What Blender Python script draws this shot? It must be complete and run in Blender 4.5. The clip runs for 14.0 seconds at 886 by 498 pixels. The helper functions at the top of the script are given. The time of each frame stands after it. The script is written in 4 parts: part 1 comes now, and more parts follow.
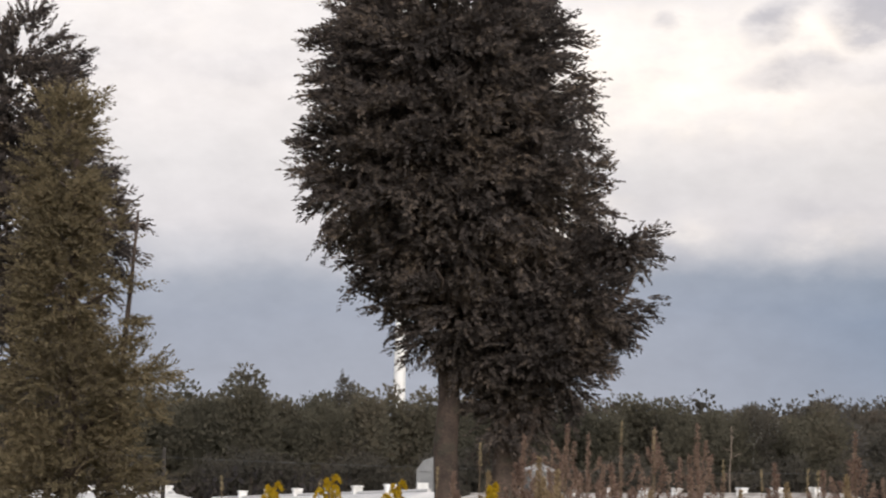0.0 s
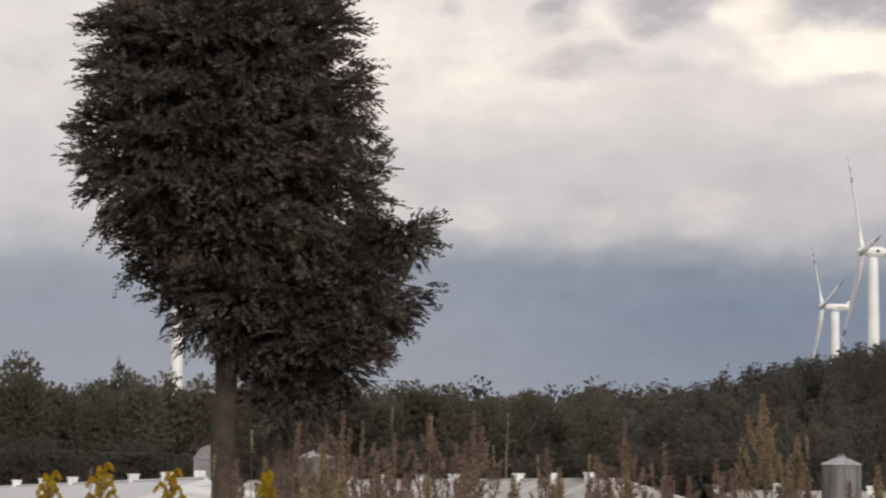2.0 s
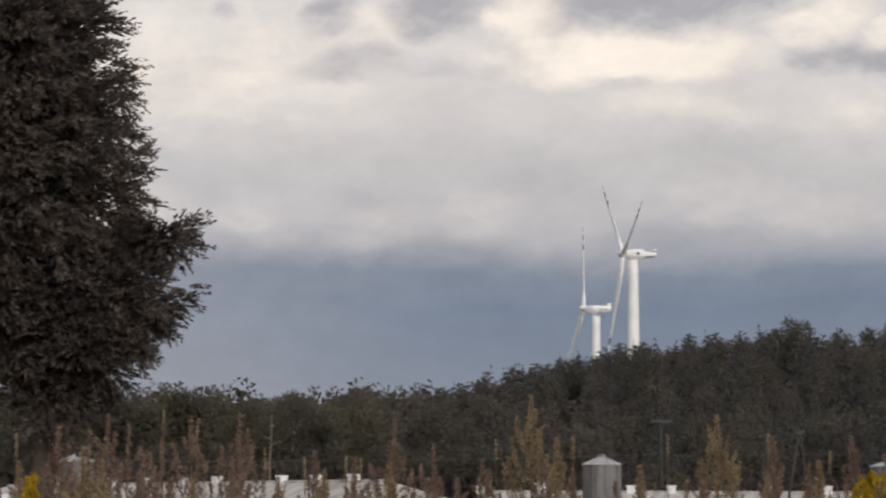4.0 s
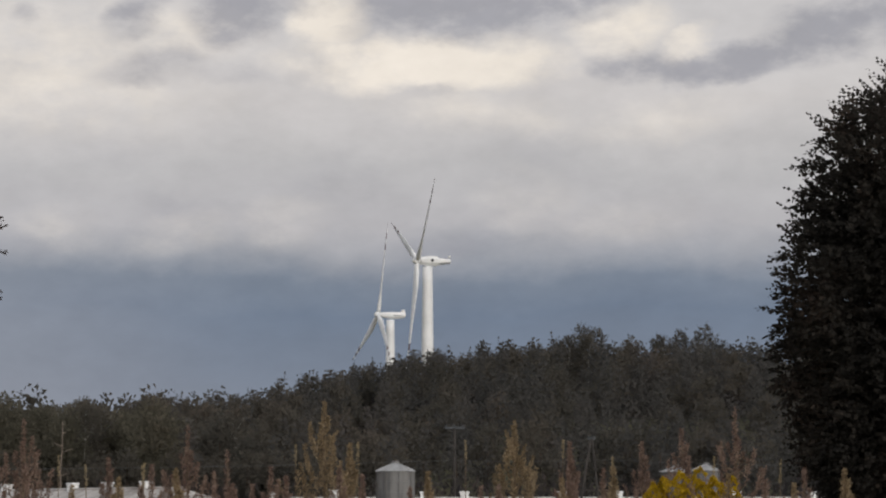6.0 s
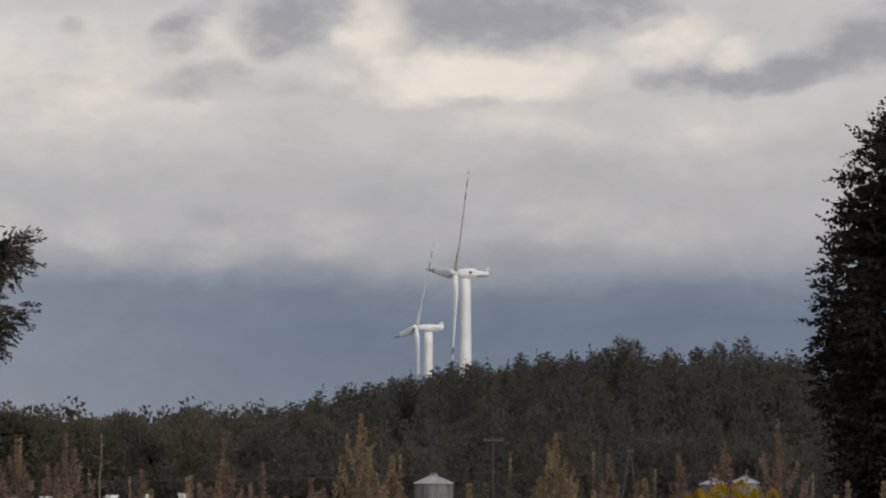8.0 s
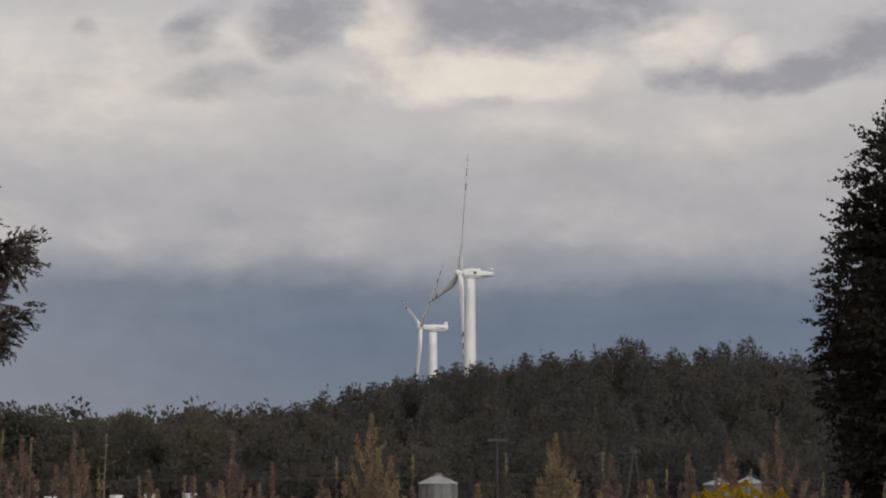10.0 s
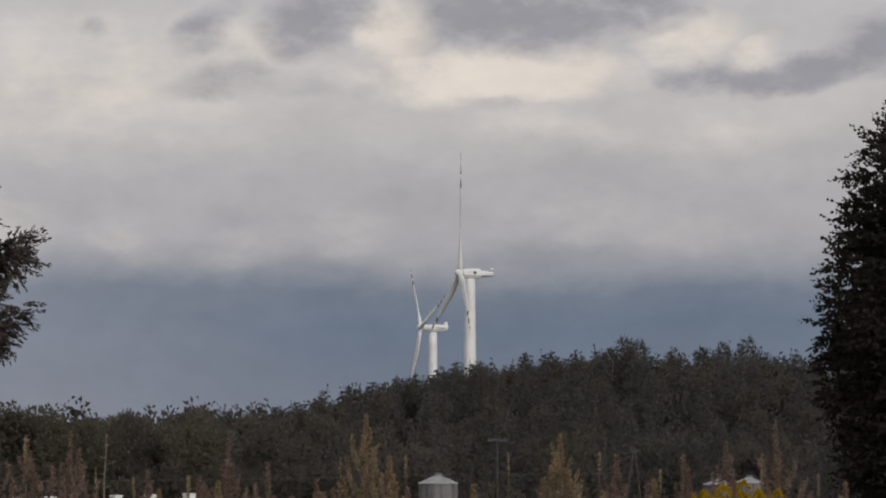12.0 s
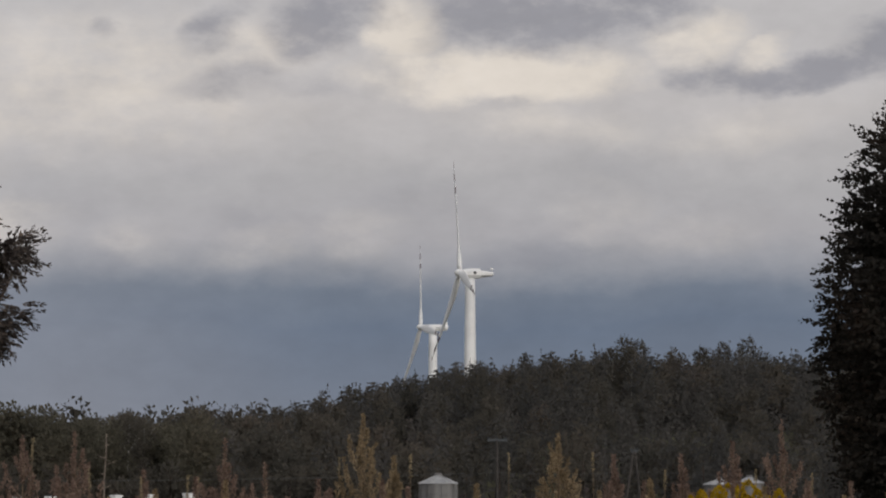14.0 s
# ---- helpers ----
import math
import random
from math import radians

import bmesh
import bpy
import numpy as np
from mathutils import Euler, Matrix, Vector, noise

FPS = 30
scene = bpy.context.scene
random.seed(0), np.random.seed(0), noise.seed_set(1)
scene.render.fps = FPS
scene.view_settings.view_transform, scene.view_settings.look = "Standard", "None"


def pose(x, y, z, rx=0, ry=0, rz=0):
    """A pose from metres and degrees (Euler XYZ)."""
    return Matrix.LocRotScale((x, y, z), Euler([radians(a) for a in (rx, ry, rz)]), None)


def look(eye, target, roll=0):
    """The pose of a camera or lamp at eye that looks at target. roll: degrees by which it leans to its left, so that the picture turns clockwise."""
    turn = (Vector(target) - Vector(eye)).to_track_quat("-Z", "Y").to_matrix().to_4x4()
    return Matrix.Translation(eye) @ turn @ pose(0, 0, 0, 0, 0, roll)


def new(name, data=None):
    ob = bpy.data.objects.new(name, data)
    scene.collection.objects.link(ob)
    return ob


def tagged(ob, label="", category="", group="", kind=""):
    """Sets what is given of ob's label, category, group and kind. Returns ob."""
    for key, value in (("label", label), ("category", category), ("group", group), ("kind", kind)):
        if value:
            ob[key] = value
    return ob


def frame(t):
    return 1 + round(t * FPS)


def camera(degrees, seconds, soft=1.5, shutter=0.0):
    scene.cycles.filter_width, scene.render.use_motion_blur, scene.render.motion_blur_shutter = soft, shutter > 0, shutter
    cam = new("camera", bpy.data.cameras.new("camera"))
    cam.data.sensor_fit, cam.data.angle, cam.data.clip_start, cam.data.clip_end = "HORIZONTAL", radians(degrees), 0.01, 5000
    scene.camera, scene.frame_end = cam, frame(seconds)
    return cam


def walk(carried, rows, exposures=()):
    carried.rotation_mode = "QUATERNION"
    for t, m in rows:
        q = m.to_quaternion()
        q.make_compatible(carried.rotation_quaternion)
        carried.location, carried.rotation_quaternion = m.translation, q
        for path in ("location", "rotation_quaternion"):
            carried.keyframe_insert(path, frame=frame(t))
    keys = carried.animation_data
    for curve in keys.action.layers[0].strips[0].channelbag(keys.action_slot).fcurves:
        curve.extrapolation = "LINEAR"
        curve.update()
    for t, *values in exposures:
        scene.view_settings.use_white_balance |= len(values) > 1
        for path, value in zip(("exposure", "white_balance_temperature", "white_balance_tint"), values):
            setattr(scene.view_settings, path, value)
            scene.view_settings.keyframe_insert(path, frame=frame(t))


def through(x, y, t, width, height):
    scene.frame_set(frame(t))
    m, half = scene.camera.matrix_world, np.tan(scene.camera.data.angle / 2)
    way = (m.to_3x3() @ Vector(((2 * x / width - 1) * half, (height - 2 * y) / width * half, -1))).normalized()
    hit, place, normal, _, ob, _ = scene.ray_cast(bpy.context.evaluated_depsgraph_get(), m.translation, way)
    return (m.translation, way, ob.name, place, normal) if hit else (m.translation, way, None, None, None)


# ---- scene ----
from collections import namedtuple

EYE = (0.0, 0.0, 1.7)


def toward(yaw, pitch, roll=0):
    """A camera pose at the eye by its bearing, its rise and its lean, in degrees."""
    a, b = radians(yaw), radians(pitch)
    aim = (math.sin(a) * math.cos(b), math.cos(a) * math.cos(b), EYE[2] + math.sin(b))
    return look(EYE, aim, roll)


cam = camera(21.0, 14.0, soft=2.1, shutter=0.5)
PAN = [(0.0, -14.961, 6.542, 1.27), (0.5, -13.786, 6.382, 1.10), (1.0, -12.073, 6.296, 1.00), (1.5, -10.682, 6.296, 0.84),
       (2.0, -9.607, 6.327, 0.79), (2.5, -7.863, 6.367, 0.66), (3.0, -6.531, 6.380, 0.51), (3.5, -5.301, 6.391, 0.40),
       (4.0, -3.923, 6.422, 0.28), (4.2, -3.305, 6.431, 0.22), (5.2, -0.35, 6.51, 0.05), (6.3, 1.225, 6.635, -0.04), (6.5, 1.258, 6.676, -0.05),
       (7.0, 0.981, 6.782, -0.05), (7.5, 0.628, 6.872, 0.0), (8.0, 0.107, 6.883, 0.022), (8.3, 0.02, 6.884, 0.035),
       (10.5, 0.0, 6.884, 0.045), (14.0, 0.0, 6.883, 0.05)]
EXPOSURE = [(0.0, 0.83, 6600, 11.5), (0.5, 0.70, 6640, 12), (1.5, 0.55, 6700, 12), (3.0, 0.47, 6600, 11.5), (4.2, 0.36, 6540, 11), (6.5, 0.18, 6420, 10),
            (8.0, 0.1, 6430, 10), (10.5, 0.0, 6410, 11), (14.0, -0.03, 6410, 11)]
walk(cam, [(t, toward(a, b, r)) for t, a, b, r in PAN], EXPOSURE)


def spot(bearing, dist, z=0.0):
    """A place by its bearing from the viewpoint (degrees right of north) and its distance."""
    return Vector((dist * math.sin(radians(bearing)), dist * math.cos(radians(bearing)), z))


# ---- light ----
SUN_ELEVATION, SUN_AZIMUTH = 24.0, 150.0     # behind the viewer, veiled by cloud
world = bpy.data.worlds.new("overcast_sky")
scene.world = world
world.use_nodes = True
wn, wl = world.node_tree.nodes, world.node_tree.links
wn.clear()
sky_tex = wn.new("ShaderNodeTexSky")
sky_tex.sky_type = "NISHITA"
sky_tex.sun_disc = False
sky_tex.sun_elevation, sky_tex.sun_rotation = radians(SUN_ELEVATION), radians(SUN_AZIMUTH)
sky_tex.dust_density = 4.0
sky_bg, cloud_bg, sky_mix, sky_out = wn.new("ShaderNodeBackground"), wn.new("ShaderNodeBackground"), wn.new("ShaderNodeMixShader"), wn.new("ShaderNodeOutputWorld")
sky_bg.inputs["Strength"].default_value = 0.08
cloud_bg.inputs["Color"].default_value, cloud_bg.inputs["Strength"].default_value = (0.42, 0.42, 0.435, 1), 1.55
sky_mix.inputs[0].default_value = 0.75
wl.new(sky_tex.outputs[0], sky_bg.inputs[0])
wl.new(sky_bg.outputs[0], sky_mix.inputs[1])
wl.new(cloud_bg.outputs[0], sky_mix.inputs[2])
wl.new(sky_mix.outputs[0], sky_out.inputs[0])

sun = new("sun", bpy.data.lights.new("sun", "SUN"))
sun.data.energy, sun.data.angle, sun.data.color = 0.95, radians(14), (1.0, 0.985, 0.96)
sun_way = Vector((math.sin(radians(SUN_AZIMUTH)) * math.cos(radians(SUN_ELEVATION)), math.cos(radians(SUN_AZIMUTH)) * math.cos(radians(SUN_ELEVATION)), math.sin(radians(SUN_ELEVATION))))
sun.matrix_world = look(sun_way * 60, (0, 0, 0))


# ---- materials ----
class Nodes:
    """Short hand for building a node material."""

    def __init__(self, name):
        self.mat = bpy.data.materials.new(name)
        self.mat.use_nodes = True
        self.tree = self.mat.node_tree
        self.tree.nodes.clear()
        self.out = self.add("ShaderNodeOutputMaterial")

    def add(self, kind):
        return self.tree.nodes.new(kind)

    def put(self, value, socket):
        if hasattr(value, "is_linked"):
            self.tree.links.new(value, socket)
        else:
            socket.default_value = value

    def math(self, op, a, b=0.0, c=0.0):
        node = self.add("ShaderNodeMath")
        node.operation = op
        for value, socket in zip((a, b, c), node.inputs):
            self.put(value, socket)
        return node.outputs[0]

    def mix(self, f, a, b, blend="MIX"):
        node = self.add("ShaderNodeMix")
        node.data_type, node.blend_type = "RGBA", blend
        self.put(f, node.inputs[0])
        self.put(a, node.inputs[6])
        self.put(b, node.inputs[7])
        return node.outputs[2]

    def noise(self, where, scale, detail=4.0, rough=0.55):
        node = self.add("ShaderNodeTexNoise")
        self.put(where, node.inputs["Vector"])
        node.inputs["Scale"].default_value, node.inputs["Detail"].default_value, node.inputs["Roughness"].default_value = scale, detail, rough
        return node.outputs[0]

    def smooth(self, value, lo, hi):
        node = self.add("ShaderNodeMapRange")
        node.interpolation_type = "SMOOTHSTEP"
        self.put(value, node.inputs[0])
        node.inputs[1].default_value, node.inputs[2].default_value = lo, hi
        return node.outputs[0]

    def ramp(self, value, stops):
        node = self.add("ShaderNodeValToRGB")
        self.put(value, node.inputs[0])
        while len(node.color_ramp.elements) < len(stops):
            node.color_ramp.elements.new(0.5)
        for element, (place, colour) in zip(node.color_ramp.elements, stops):
            element.position, element.color = place, (*colour, 1)
        return node.outputs[0]

    def bump(self, height, strength, distance):
        node = self.add("ShaderNodeBump")
        node.inputs["Strength"].default_value, node.inputs["Distance"].default_value = strength, distance
        self.put(height, node.inputs["Height"])
        return node.outputs[0]

    def finish(self, colour, rough, metal=0.0, normal=None, sheen_through=0.0):
        bsdf = self.add("ShaderNodeBsdfPrincipled")
        self.put(colour, bsdf.inputs["Base Color"])
        self.put(rough, bsdf.inputs["Roughness"])
        bsdf.inputs["Metallic"].default_value = metal
        bsdf.inputs["Specular IOR Level"].default_value = 0.08 if sheen_through else 0.4
        if normal is not None:
            self.put(normal, bsdf.inputs["Normal"])
        shader = bsdf.outputs[0]
        if sheen_through:
            glow = self.add("ShaderNodeBsdfTranslucent")
            self.put(colour, glow.inputs[0])
            mixer = self.add("ShaderNodeMixShader")
            mixer.inputs[0].default_value = sheen_through
            self.tree.links.new(shader, mixer.inputs[1])
            self.tree.links.new(glow.outputs[0], mixer.inputs[2])
            shader = mixer.outputs[0]
        self.tree.links.new(shader, self.out.inputs[0])
        return self.mat


def surface(name, dark, light, scale, rough=0.8, bump=0.3, metal=0.0, fine=12.0, stain=None):
    """A weathered surface: two tones at a large and a small scale, fine relief."""
    n = Nodes(name)
    at = n.add("ShaderNodeTexCoord").outputs["Object"]
    big, small = n.noise(at, scale, 5), n.noise(at, scale * fine, 3)
    colour = n.mix(n.smooth(n.math("ADD", n.math("MULTIPLY", big, 0.65), n.math("MULTIPLY", small, 0.35)), 0.35, 0.65), (*dark, 1), (*light, 1))
    if stain:
        colour = n.mix(n.math("MULTIPLY", n.smooth(n.noise(at, scale * 0.4, 6, 0.65), 0.52, 0.7), 0.7), colour, (*stain, 1))
    return n.finish(colour, rough, metal, n.bump(small, bump, 0.02))


def foliage(name, tones, patch, through=0.25, rough=0.6, relief=0.0, leafy=0.3):
    """Leaves in several tones, by patch of the crown and leaf by leaf."""
    n = Nodes(name)
    at = n.add("ShaderNodeTexCoord").outputs["Object"]
    leaf = n.add("ShaderNodeNewGeometry").outputs["Random Per Island"]
    value = n.math("ADD", n.math("MULTIPLY", n.noise(at, patch, 3), 0.9), n.math("MULTIPLY", n.math("SUBTRACT", leaf, 0.5), leafy))
    stops = [(0.25 + 0.5 * i / (len(tones) - 1), c) for i, c in enumerate(tones)]
    normal = n.bump(n.noise(at, 2.2, 6, 0.7), 1.0, relief) if relief else None
    return n.finish(n.ramp(value, stops), rough, 0.0, normal, through)


def corrugated(name, dark, light, pitch, stain=None, metal=0.0, rough=0.6):
    """Ribbed sheet: ribs across the object's x axis."""
    n = Nodes(name)
    at = n.add("ShaderNodeTexCoord").outputs["Object"]
    xyz = n.add("ShaderNodeSeparateXYZ")
    n.put(at, xyz.inputs[0])
    rib = n.math("SINE", n.math("MULTIPLY", xyz.outputs[0], 2 * math.pi / pitch))
    stretch = n.add("ShaderNodeMapping")
    n.put(at, stretch.inputs[0])
    stretch.inputs["Scale"].default_value = (1.6, 0.25, 0.25)
    streak = n.noise(stretch.outputs[0], 1.1, 5, 0.6)
    colour = n.mix(n.smooth(streak, 0.35, 0.68), (*light, 1), (*dark, 1))
    if stain:
        colour = n.mix(n.math("MULTIPLY", n.smooth(n.noise(at, 0.35, 6, 0.65), 0.5, 0.68), 0.8), colour, (*stain, 1))
    return n.finish(colour, rough, metal, n.bump(rib, 0.5, 0.03))


def banded_blade(name):
    """White gelcoat with three dark warning bands towards the tip (blade runs along z, length 1)."""
    n = Nodes(name)
    at = n.add("ShaderNodeTexCoord").outputs["Generated"]
    xyz = n.add("ShaderNodeSeparateXYZ")
    n.put(at, xyz.inputs[0])
    z = xyz.outputs[2]
    band = None
    for lo, hi in ((0.70, 0.76), (0.82, 0.89), (0.945, 1.1)):
        b = n.math("MULTIPLY", n.math("GREATER_THAN", z, lo), n.math("LESS_THAN", z, hi))
        band = b if band is None else n.math("MAXIMUM", band, b)
    dirt = n.noise(n.add("ShaderNodeTexCoord").outputs["Object"], 0.6, 5)
    white = n.mix(n.smooth(dirt, 0.4, 0.75), (0.8, 0.8, 0.79, 1), (0.66, 0.66, 0.65, 1))
    return n.finish(n.mix(band, white, (0.09, 0.035, 0.035, 1)), 0.35)


M_WHITE = surface("white_gelcoat", (0.72, 0.72, 0.71), (0.82, 0.82, 0.81), 0.25, 0.35, 0.05)
M_BLADE = banded_blade("blade_gelcoat")
M_DARKMARK = surface("dark_grille", (0.03, 0.035, 0.04), (0.06, 0.065, 0.07), 1.0, 0.5)
M_LENS = surface("beacon_glass", (0.75, 0.75, 0.75), (0.85, 0.85, 0.85), 2.0, 0.2)
M_GROUND = surface("field_grass_soil", (0.035, 0.04, 0.018), (0.10, 0.09, 0.045), 0.06, 0.95, 0.6, fine=30, stain=(0.12, 0.10, 0.06))
M_BARK = surface("ribbed_bark", (0.035, 0.026, 0.022), (0.095, 0.068, 0.055), 3.0, 0.95, 0.9, fine=9, stain=(0.06, 0.065, 0.045))
M_PALEBARK = surface("pale_birch_bark", (0.16, 0.145, 0.13), (0.36, 0.34, 0.31), 1.2, 0.8, 0.4, fine=8, stain=(0.06, 0.05, 0.045))
M_DEADWOOD = surface("bleached_deadwood", (0.13, 0.10, 0.08), (0.26, 0.21, 0.17), 1.5, 0.9, 0.4)
M_PINEBARK = surface("pine_bark", (0.035, 0.028, 0.024), (0.08, 0.056, 0.042), 0.8, 0.95, 0.6)
M_WOODPOLE = surface("grey_pole_wood", (0.022, 0.019, 0.017), (0.055, 0.047, 0.041), 2.0, 0.9, 0.5)
M_WIRE = surface("wire", (0.06, 0.06, 0.06), (0.13, 0.13, 0.13), 0.5, 0.5)
M_LEAF_DARK = foliage("dark_feathery_leaves", [(0.054, 0.048, 0.047), (0.112, 0.094, 0.085), (0.22, 0.170, 0.130)], 0.9, 0.4, 0.9)
M_LEAF_GREEN = foliage("olive_leaves", [(0.118, 0.096, 0.068), (0.185, 0.152, 0.092), (0.25, 0.198, 0.125)], 0.7, 0.45, 0.9)
M_LEAF_ROUND = foliage("deep_green_leaves", [(0.019, 0.018, 0.016), (0.037, 0.033, 0.028), (0.072, 0.052, 0.040)], 0.8, 0.3, 0.9, 0.0, 0.2)
M_PINE = foliage("pine_needles", [(0.084, 0.083, 0.080), (0.114, 0.108, 0.099), (0.156, 0.134, 0.122)], 0.06, 0.6, 0.9, 0.0, 0.14)
M_DECID = foliage("autumn_canopy", [(0.080, 0.077, 0.067), (0.120, 0.108, 0.089), (0.170, 0.136, 0.112)], 0.06, 0.6, 0.9, 0.0, 0.14)
M_OLIVE = foliage("olive_brown_canopy", [(0.092, 0.089, 0.068), (0.138, 0.126, 0.094), (0.19, 0.156, 0.116)], 0.06, 0.6, 0.9, 0.0, 0.14)
M_RUST = foliage("rusty_undergrowth", [(0.042, 0.039, 0.041), (0.064, 0.056, 0.054), (0.105, 0.082, 0.070)], 0.12, 0.5, 0.9, 0.0, 0.2)
M_WEED_OCHRE = foliage("ochre_seed_plume", [(0.18, 0.133, 0.08), (0.32, 0.24, 0.145), (0.46, 0.365, 0.24)], 9.0, 0.4, 0.9)
M_WEED_RED = foliage("russet_seed_plume", [(0.15, 0.10, 0.08), (0.26, 0.18, 0.145), (0.38, 0.285, 0.22)], 9.0, 0.4, 0.9)
M_WEED_STRAW = foliage("straw_grass_head", [(0.24, 0.19, 0.11), (0.36, 0.29, 0.18), (0.45, 0.37, 0.25)], 8.0, 0.3, 0.9)
M_GOLD = foliage("goldenrod_flowers", [(0.30, 0.19, 0.012), (0.45, 0.30, 0.016), (0.58, 0.41, 0.035)], 10.0, 0.25, 0.9)
M_STALK = surface("dry_stalk", (0.10, 0.07, 0.045), (0.19, 0.14, 0.09), 6.0, 0.9)
M_ROOF_WHITE = corrugated("white_roof_sheet", (0.40, 0.395, 0.39), (0.58, 0.575, 0.57), 0.25)
M_ROOF_GREY = corrugated("weathered_roof_sheet", (0.27, 0.25, 0.23), (0.46, 0.43, 0.40), 0.25, stain=(0.20, 0.175, 0.155))
M_WALL = surface("rendered_wall", (0.45, 0.44, 0.41), (0.62, 0.60, 0.56), 0.5, 0.9, 0.3)
M_STACK = surface("vent_stack_plastic", (0.62, 0.62, 0.60), (0.80, 0.80, 0.79), 1.4, 0.6, 0.2, stain=(0.38, 0.36, 0.33))
M_STACKCAP = surface("vent_throat", (0.04, 0.04, 0.04), (0.09, 0.09, 0.09), 2.0, 0.8)
M_GALV = corrugated("galvanised_sheet", (0.13, 0.127, 0.125), (0.22, 0.215, 0.21), 0.11, stain=(0.17, 0.14, 0.12), metal=0.35, rough=0.5)
M_GALV_LIGHT = surface("bright_galvanised_roof", (0.28, 0.28, 0.28), (0.44, 0.44, 0.44), 1.0, 0.5, 0.1, metal=0.3)
M_PANEL = surface("grey_hopper_sheet", (0.15, 0.155, 0.16), (0.23, 0.235, 0.24), 0.8, 0.55, 0.1)


# ---- mesh helpers ----
def link_mesh(name, me, material, parent=None, label=""):
    ob = new(name, me)
    me.materials.append(material)
    if parent is not None:
        ob.parent = parent
    if label:
        ob["label"] = label
    return ob


def part(name, bm, material, parent=None, label="", smooth=False):
    me = bpy.data.meshes.new(name)
    bm.to_mesh(me)
    bm.free()
    if smooth:
        me.polygons.foreach_set("use_smooth", [True] * len(me.polygons))
    return link_mesh(name, me, material, parent, label)


def quads_mesh(name, verts, faces, smooth=False):
    """A mesh from arrays: verts (n, 3), faces (m, 4)."""
    me = bpy.data.meshes.new(name)
    verts, faces = np.asarray(verts, np.float32), np.asarray(faces, np.int32)
    me.vertices.add(len(verts))
    me.vertices.foreach_set("co", verts.ravel())
    me.loops.add(faces.size)
    me.loops.foreach_set("vertex_index", faces.ravel())
    me.polygons.add(len(faces))
    me.polygons.foreach_set("loop_start", np.arange(0, faces.size, 4, dtype=np.int32))
    if smooth:
        me.polygons.foreach_set("use_smooth", np.ones(len(faces), bool))
    me.update(calc_edges=True)
    return me


def empty(name, place, rz=0.0):
    ob = new(name)
    ob.matrix_basis = pose(*place, 0, 0, rz)
    return ob


def tube(bm, path, radii, sides=8, wobble=0.0, rng=None):
    """A tapered tube along a path of points; closed at both ends."""
    rings = []
    for i, (p, r) in enumerate(zip(path, radii)):
        p = Vector(p)
        ahead = Vector(path[min(i + 1, len(path) - 1)]) - Vector(path[max(i - 1, 0)])
        ahead.normalize()
        ref = Vector((1, 0, 0)) if abs(ahead.x) < 0.8 else Vector((0, 1, 0))
        e1 = (ref - ahead * ref.dot(ahead)).normalized()
        e2 = ahead.cross(e1)
        ring = []
        for k in range(sides):
            a = 2 * math.pi * k / sides
            w = 1 + (rng.uniform(-wobble, wobble) if rng else 0)
            ring.append(bm.verts.new(p + e1 * (math.cos(a) * r * w) + e2 * (math.sin(a) * r * w)))
        rings.append(ring)
    for a, b in zip(rings, rings[1:]):
        for k in range(sides):
            bm.faces.new((a[k], a[(k + 1) % sides], b[(k + 1) % sides], b[k]))
    bm.faces.new(rings[0][::-1])
    bm.faces.new(rings[-1])


def box(bm, lo, hi, bevel=0.0):
    lo, hi = Vector(lo), Vector(hi)
    made = bmesh.ops.create_cube(bm, size=1, matrix=Matrix.LocRotScale((lo + hi) / 2, None, hi - lo))
    if bevel:
        edges = list({e for v in made["verts"] for e in v.link_edges})
        bmesh.ops.bevel(bm, geom=edges, offset=bevel, segments=2, affect="EDGES", profile=0.5)


def unit(v):
    return v / np.maximum(np.linalg.norm(v, axis=-1, keepdims=True), 1e-9)


def leaf_quads(base, along, length, width, rng, facing=None):
    """Rhombic leaves: base points, directions, lengths, widths; turned at random, or laid to face a way."""
    n = len(base)
    side = unit(np.cross(along, rng.normal(size=(n, 3)) if facing is None else facing + rng.normal(scale=0.5, size=(n, 3))))
    mid = base + along * (length * 0.45)[:, None]
    lift = np.cross(along, side) * (width * 0.18)[:, None]
    v = np.stack([base, mid + side * (width / 2)[:, None] + lift, base + along * length[:, None], mid - side * (width / 2)[:, None] + lift], 1)
    return v.reshape(-1, 3), np.arange(4 * n).reshape(-1, 4)


def sprays(points, ways, rng, spray_length, leaves, leaf_length, leaf_width, spread):
    """Leafy twigs: each carries leaves on both sides, smaller to its tip."""
    n = len(points)
    length = rng.uniform(*spray_length, size=n)
    side = unit(np.cross(ways, rng.normal(size=(n, 3))))
    t = np.linspace(0.1, 1.0, leaves)
    base = points[:, None] + ways[:, None] * (t[None, :, None] * length[:, None, None])
    sign = np.where(np.arange(leaves) % 2 == 0, 1.0, -1.0)
    sign[-1] = 0.0
    way = unit(ways[:, None] + side[:, None] * (sign * spread)[None, :, None] + rng.normal(scale=0.22, size=(n, leaves, 3)))
    ll = rng.uniform(*leaf_length, size=(n, leaves)) * (1.1 - 0.45 * t)[None]
    return leaf_quads(base.reshape(-1, 3), way.reshape(-1, 3), ll.ravel(), (ll * leaf_width).ravel(), rng)


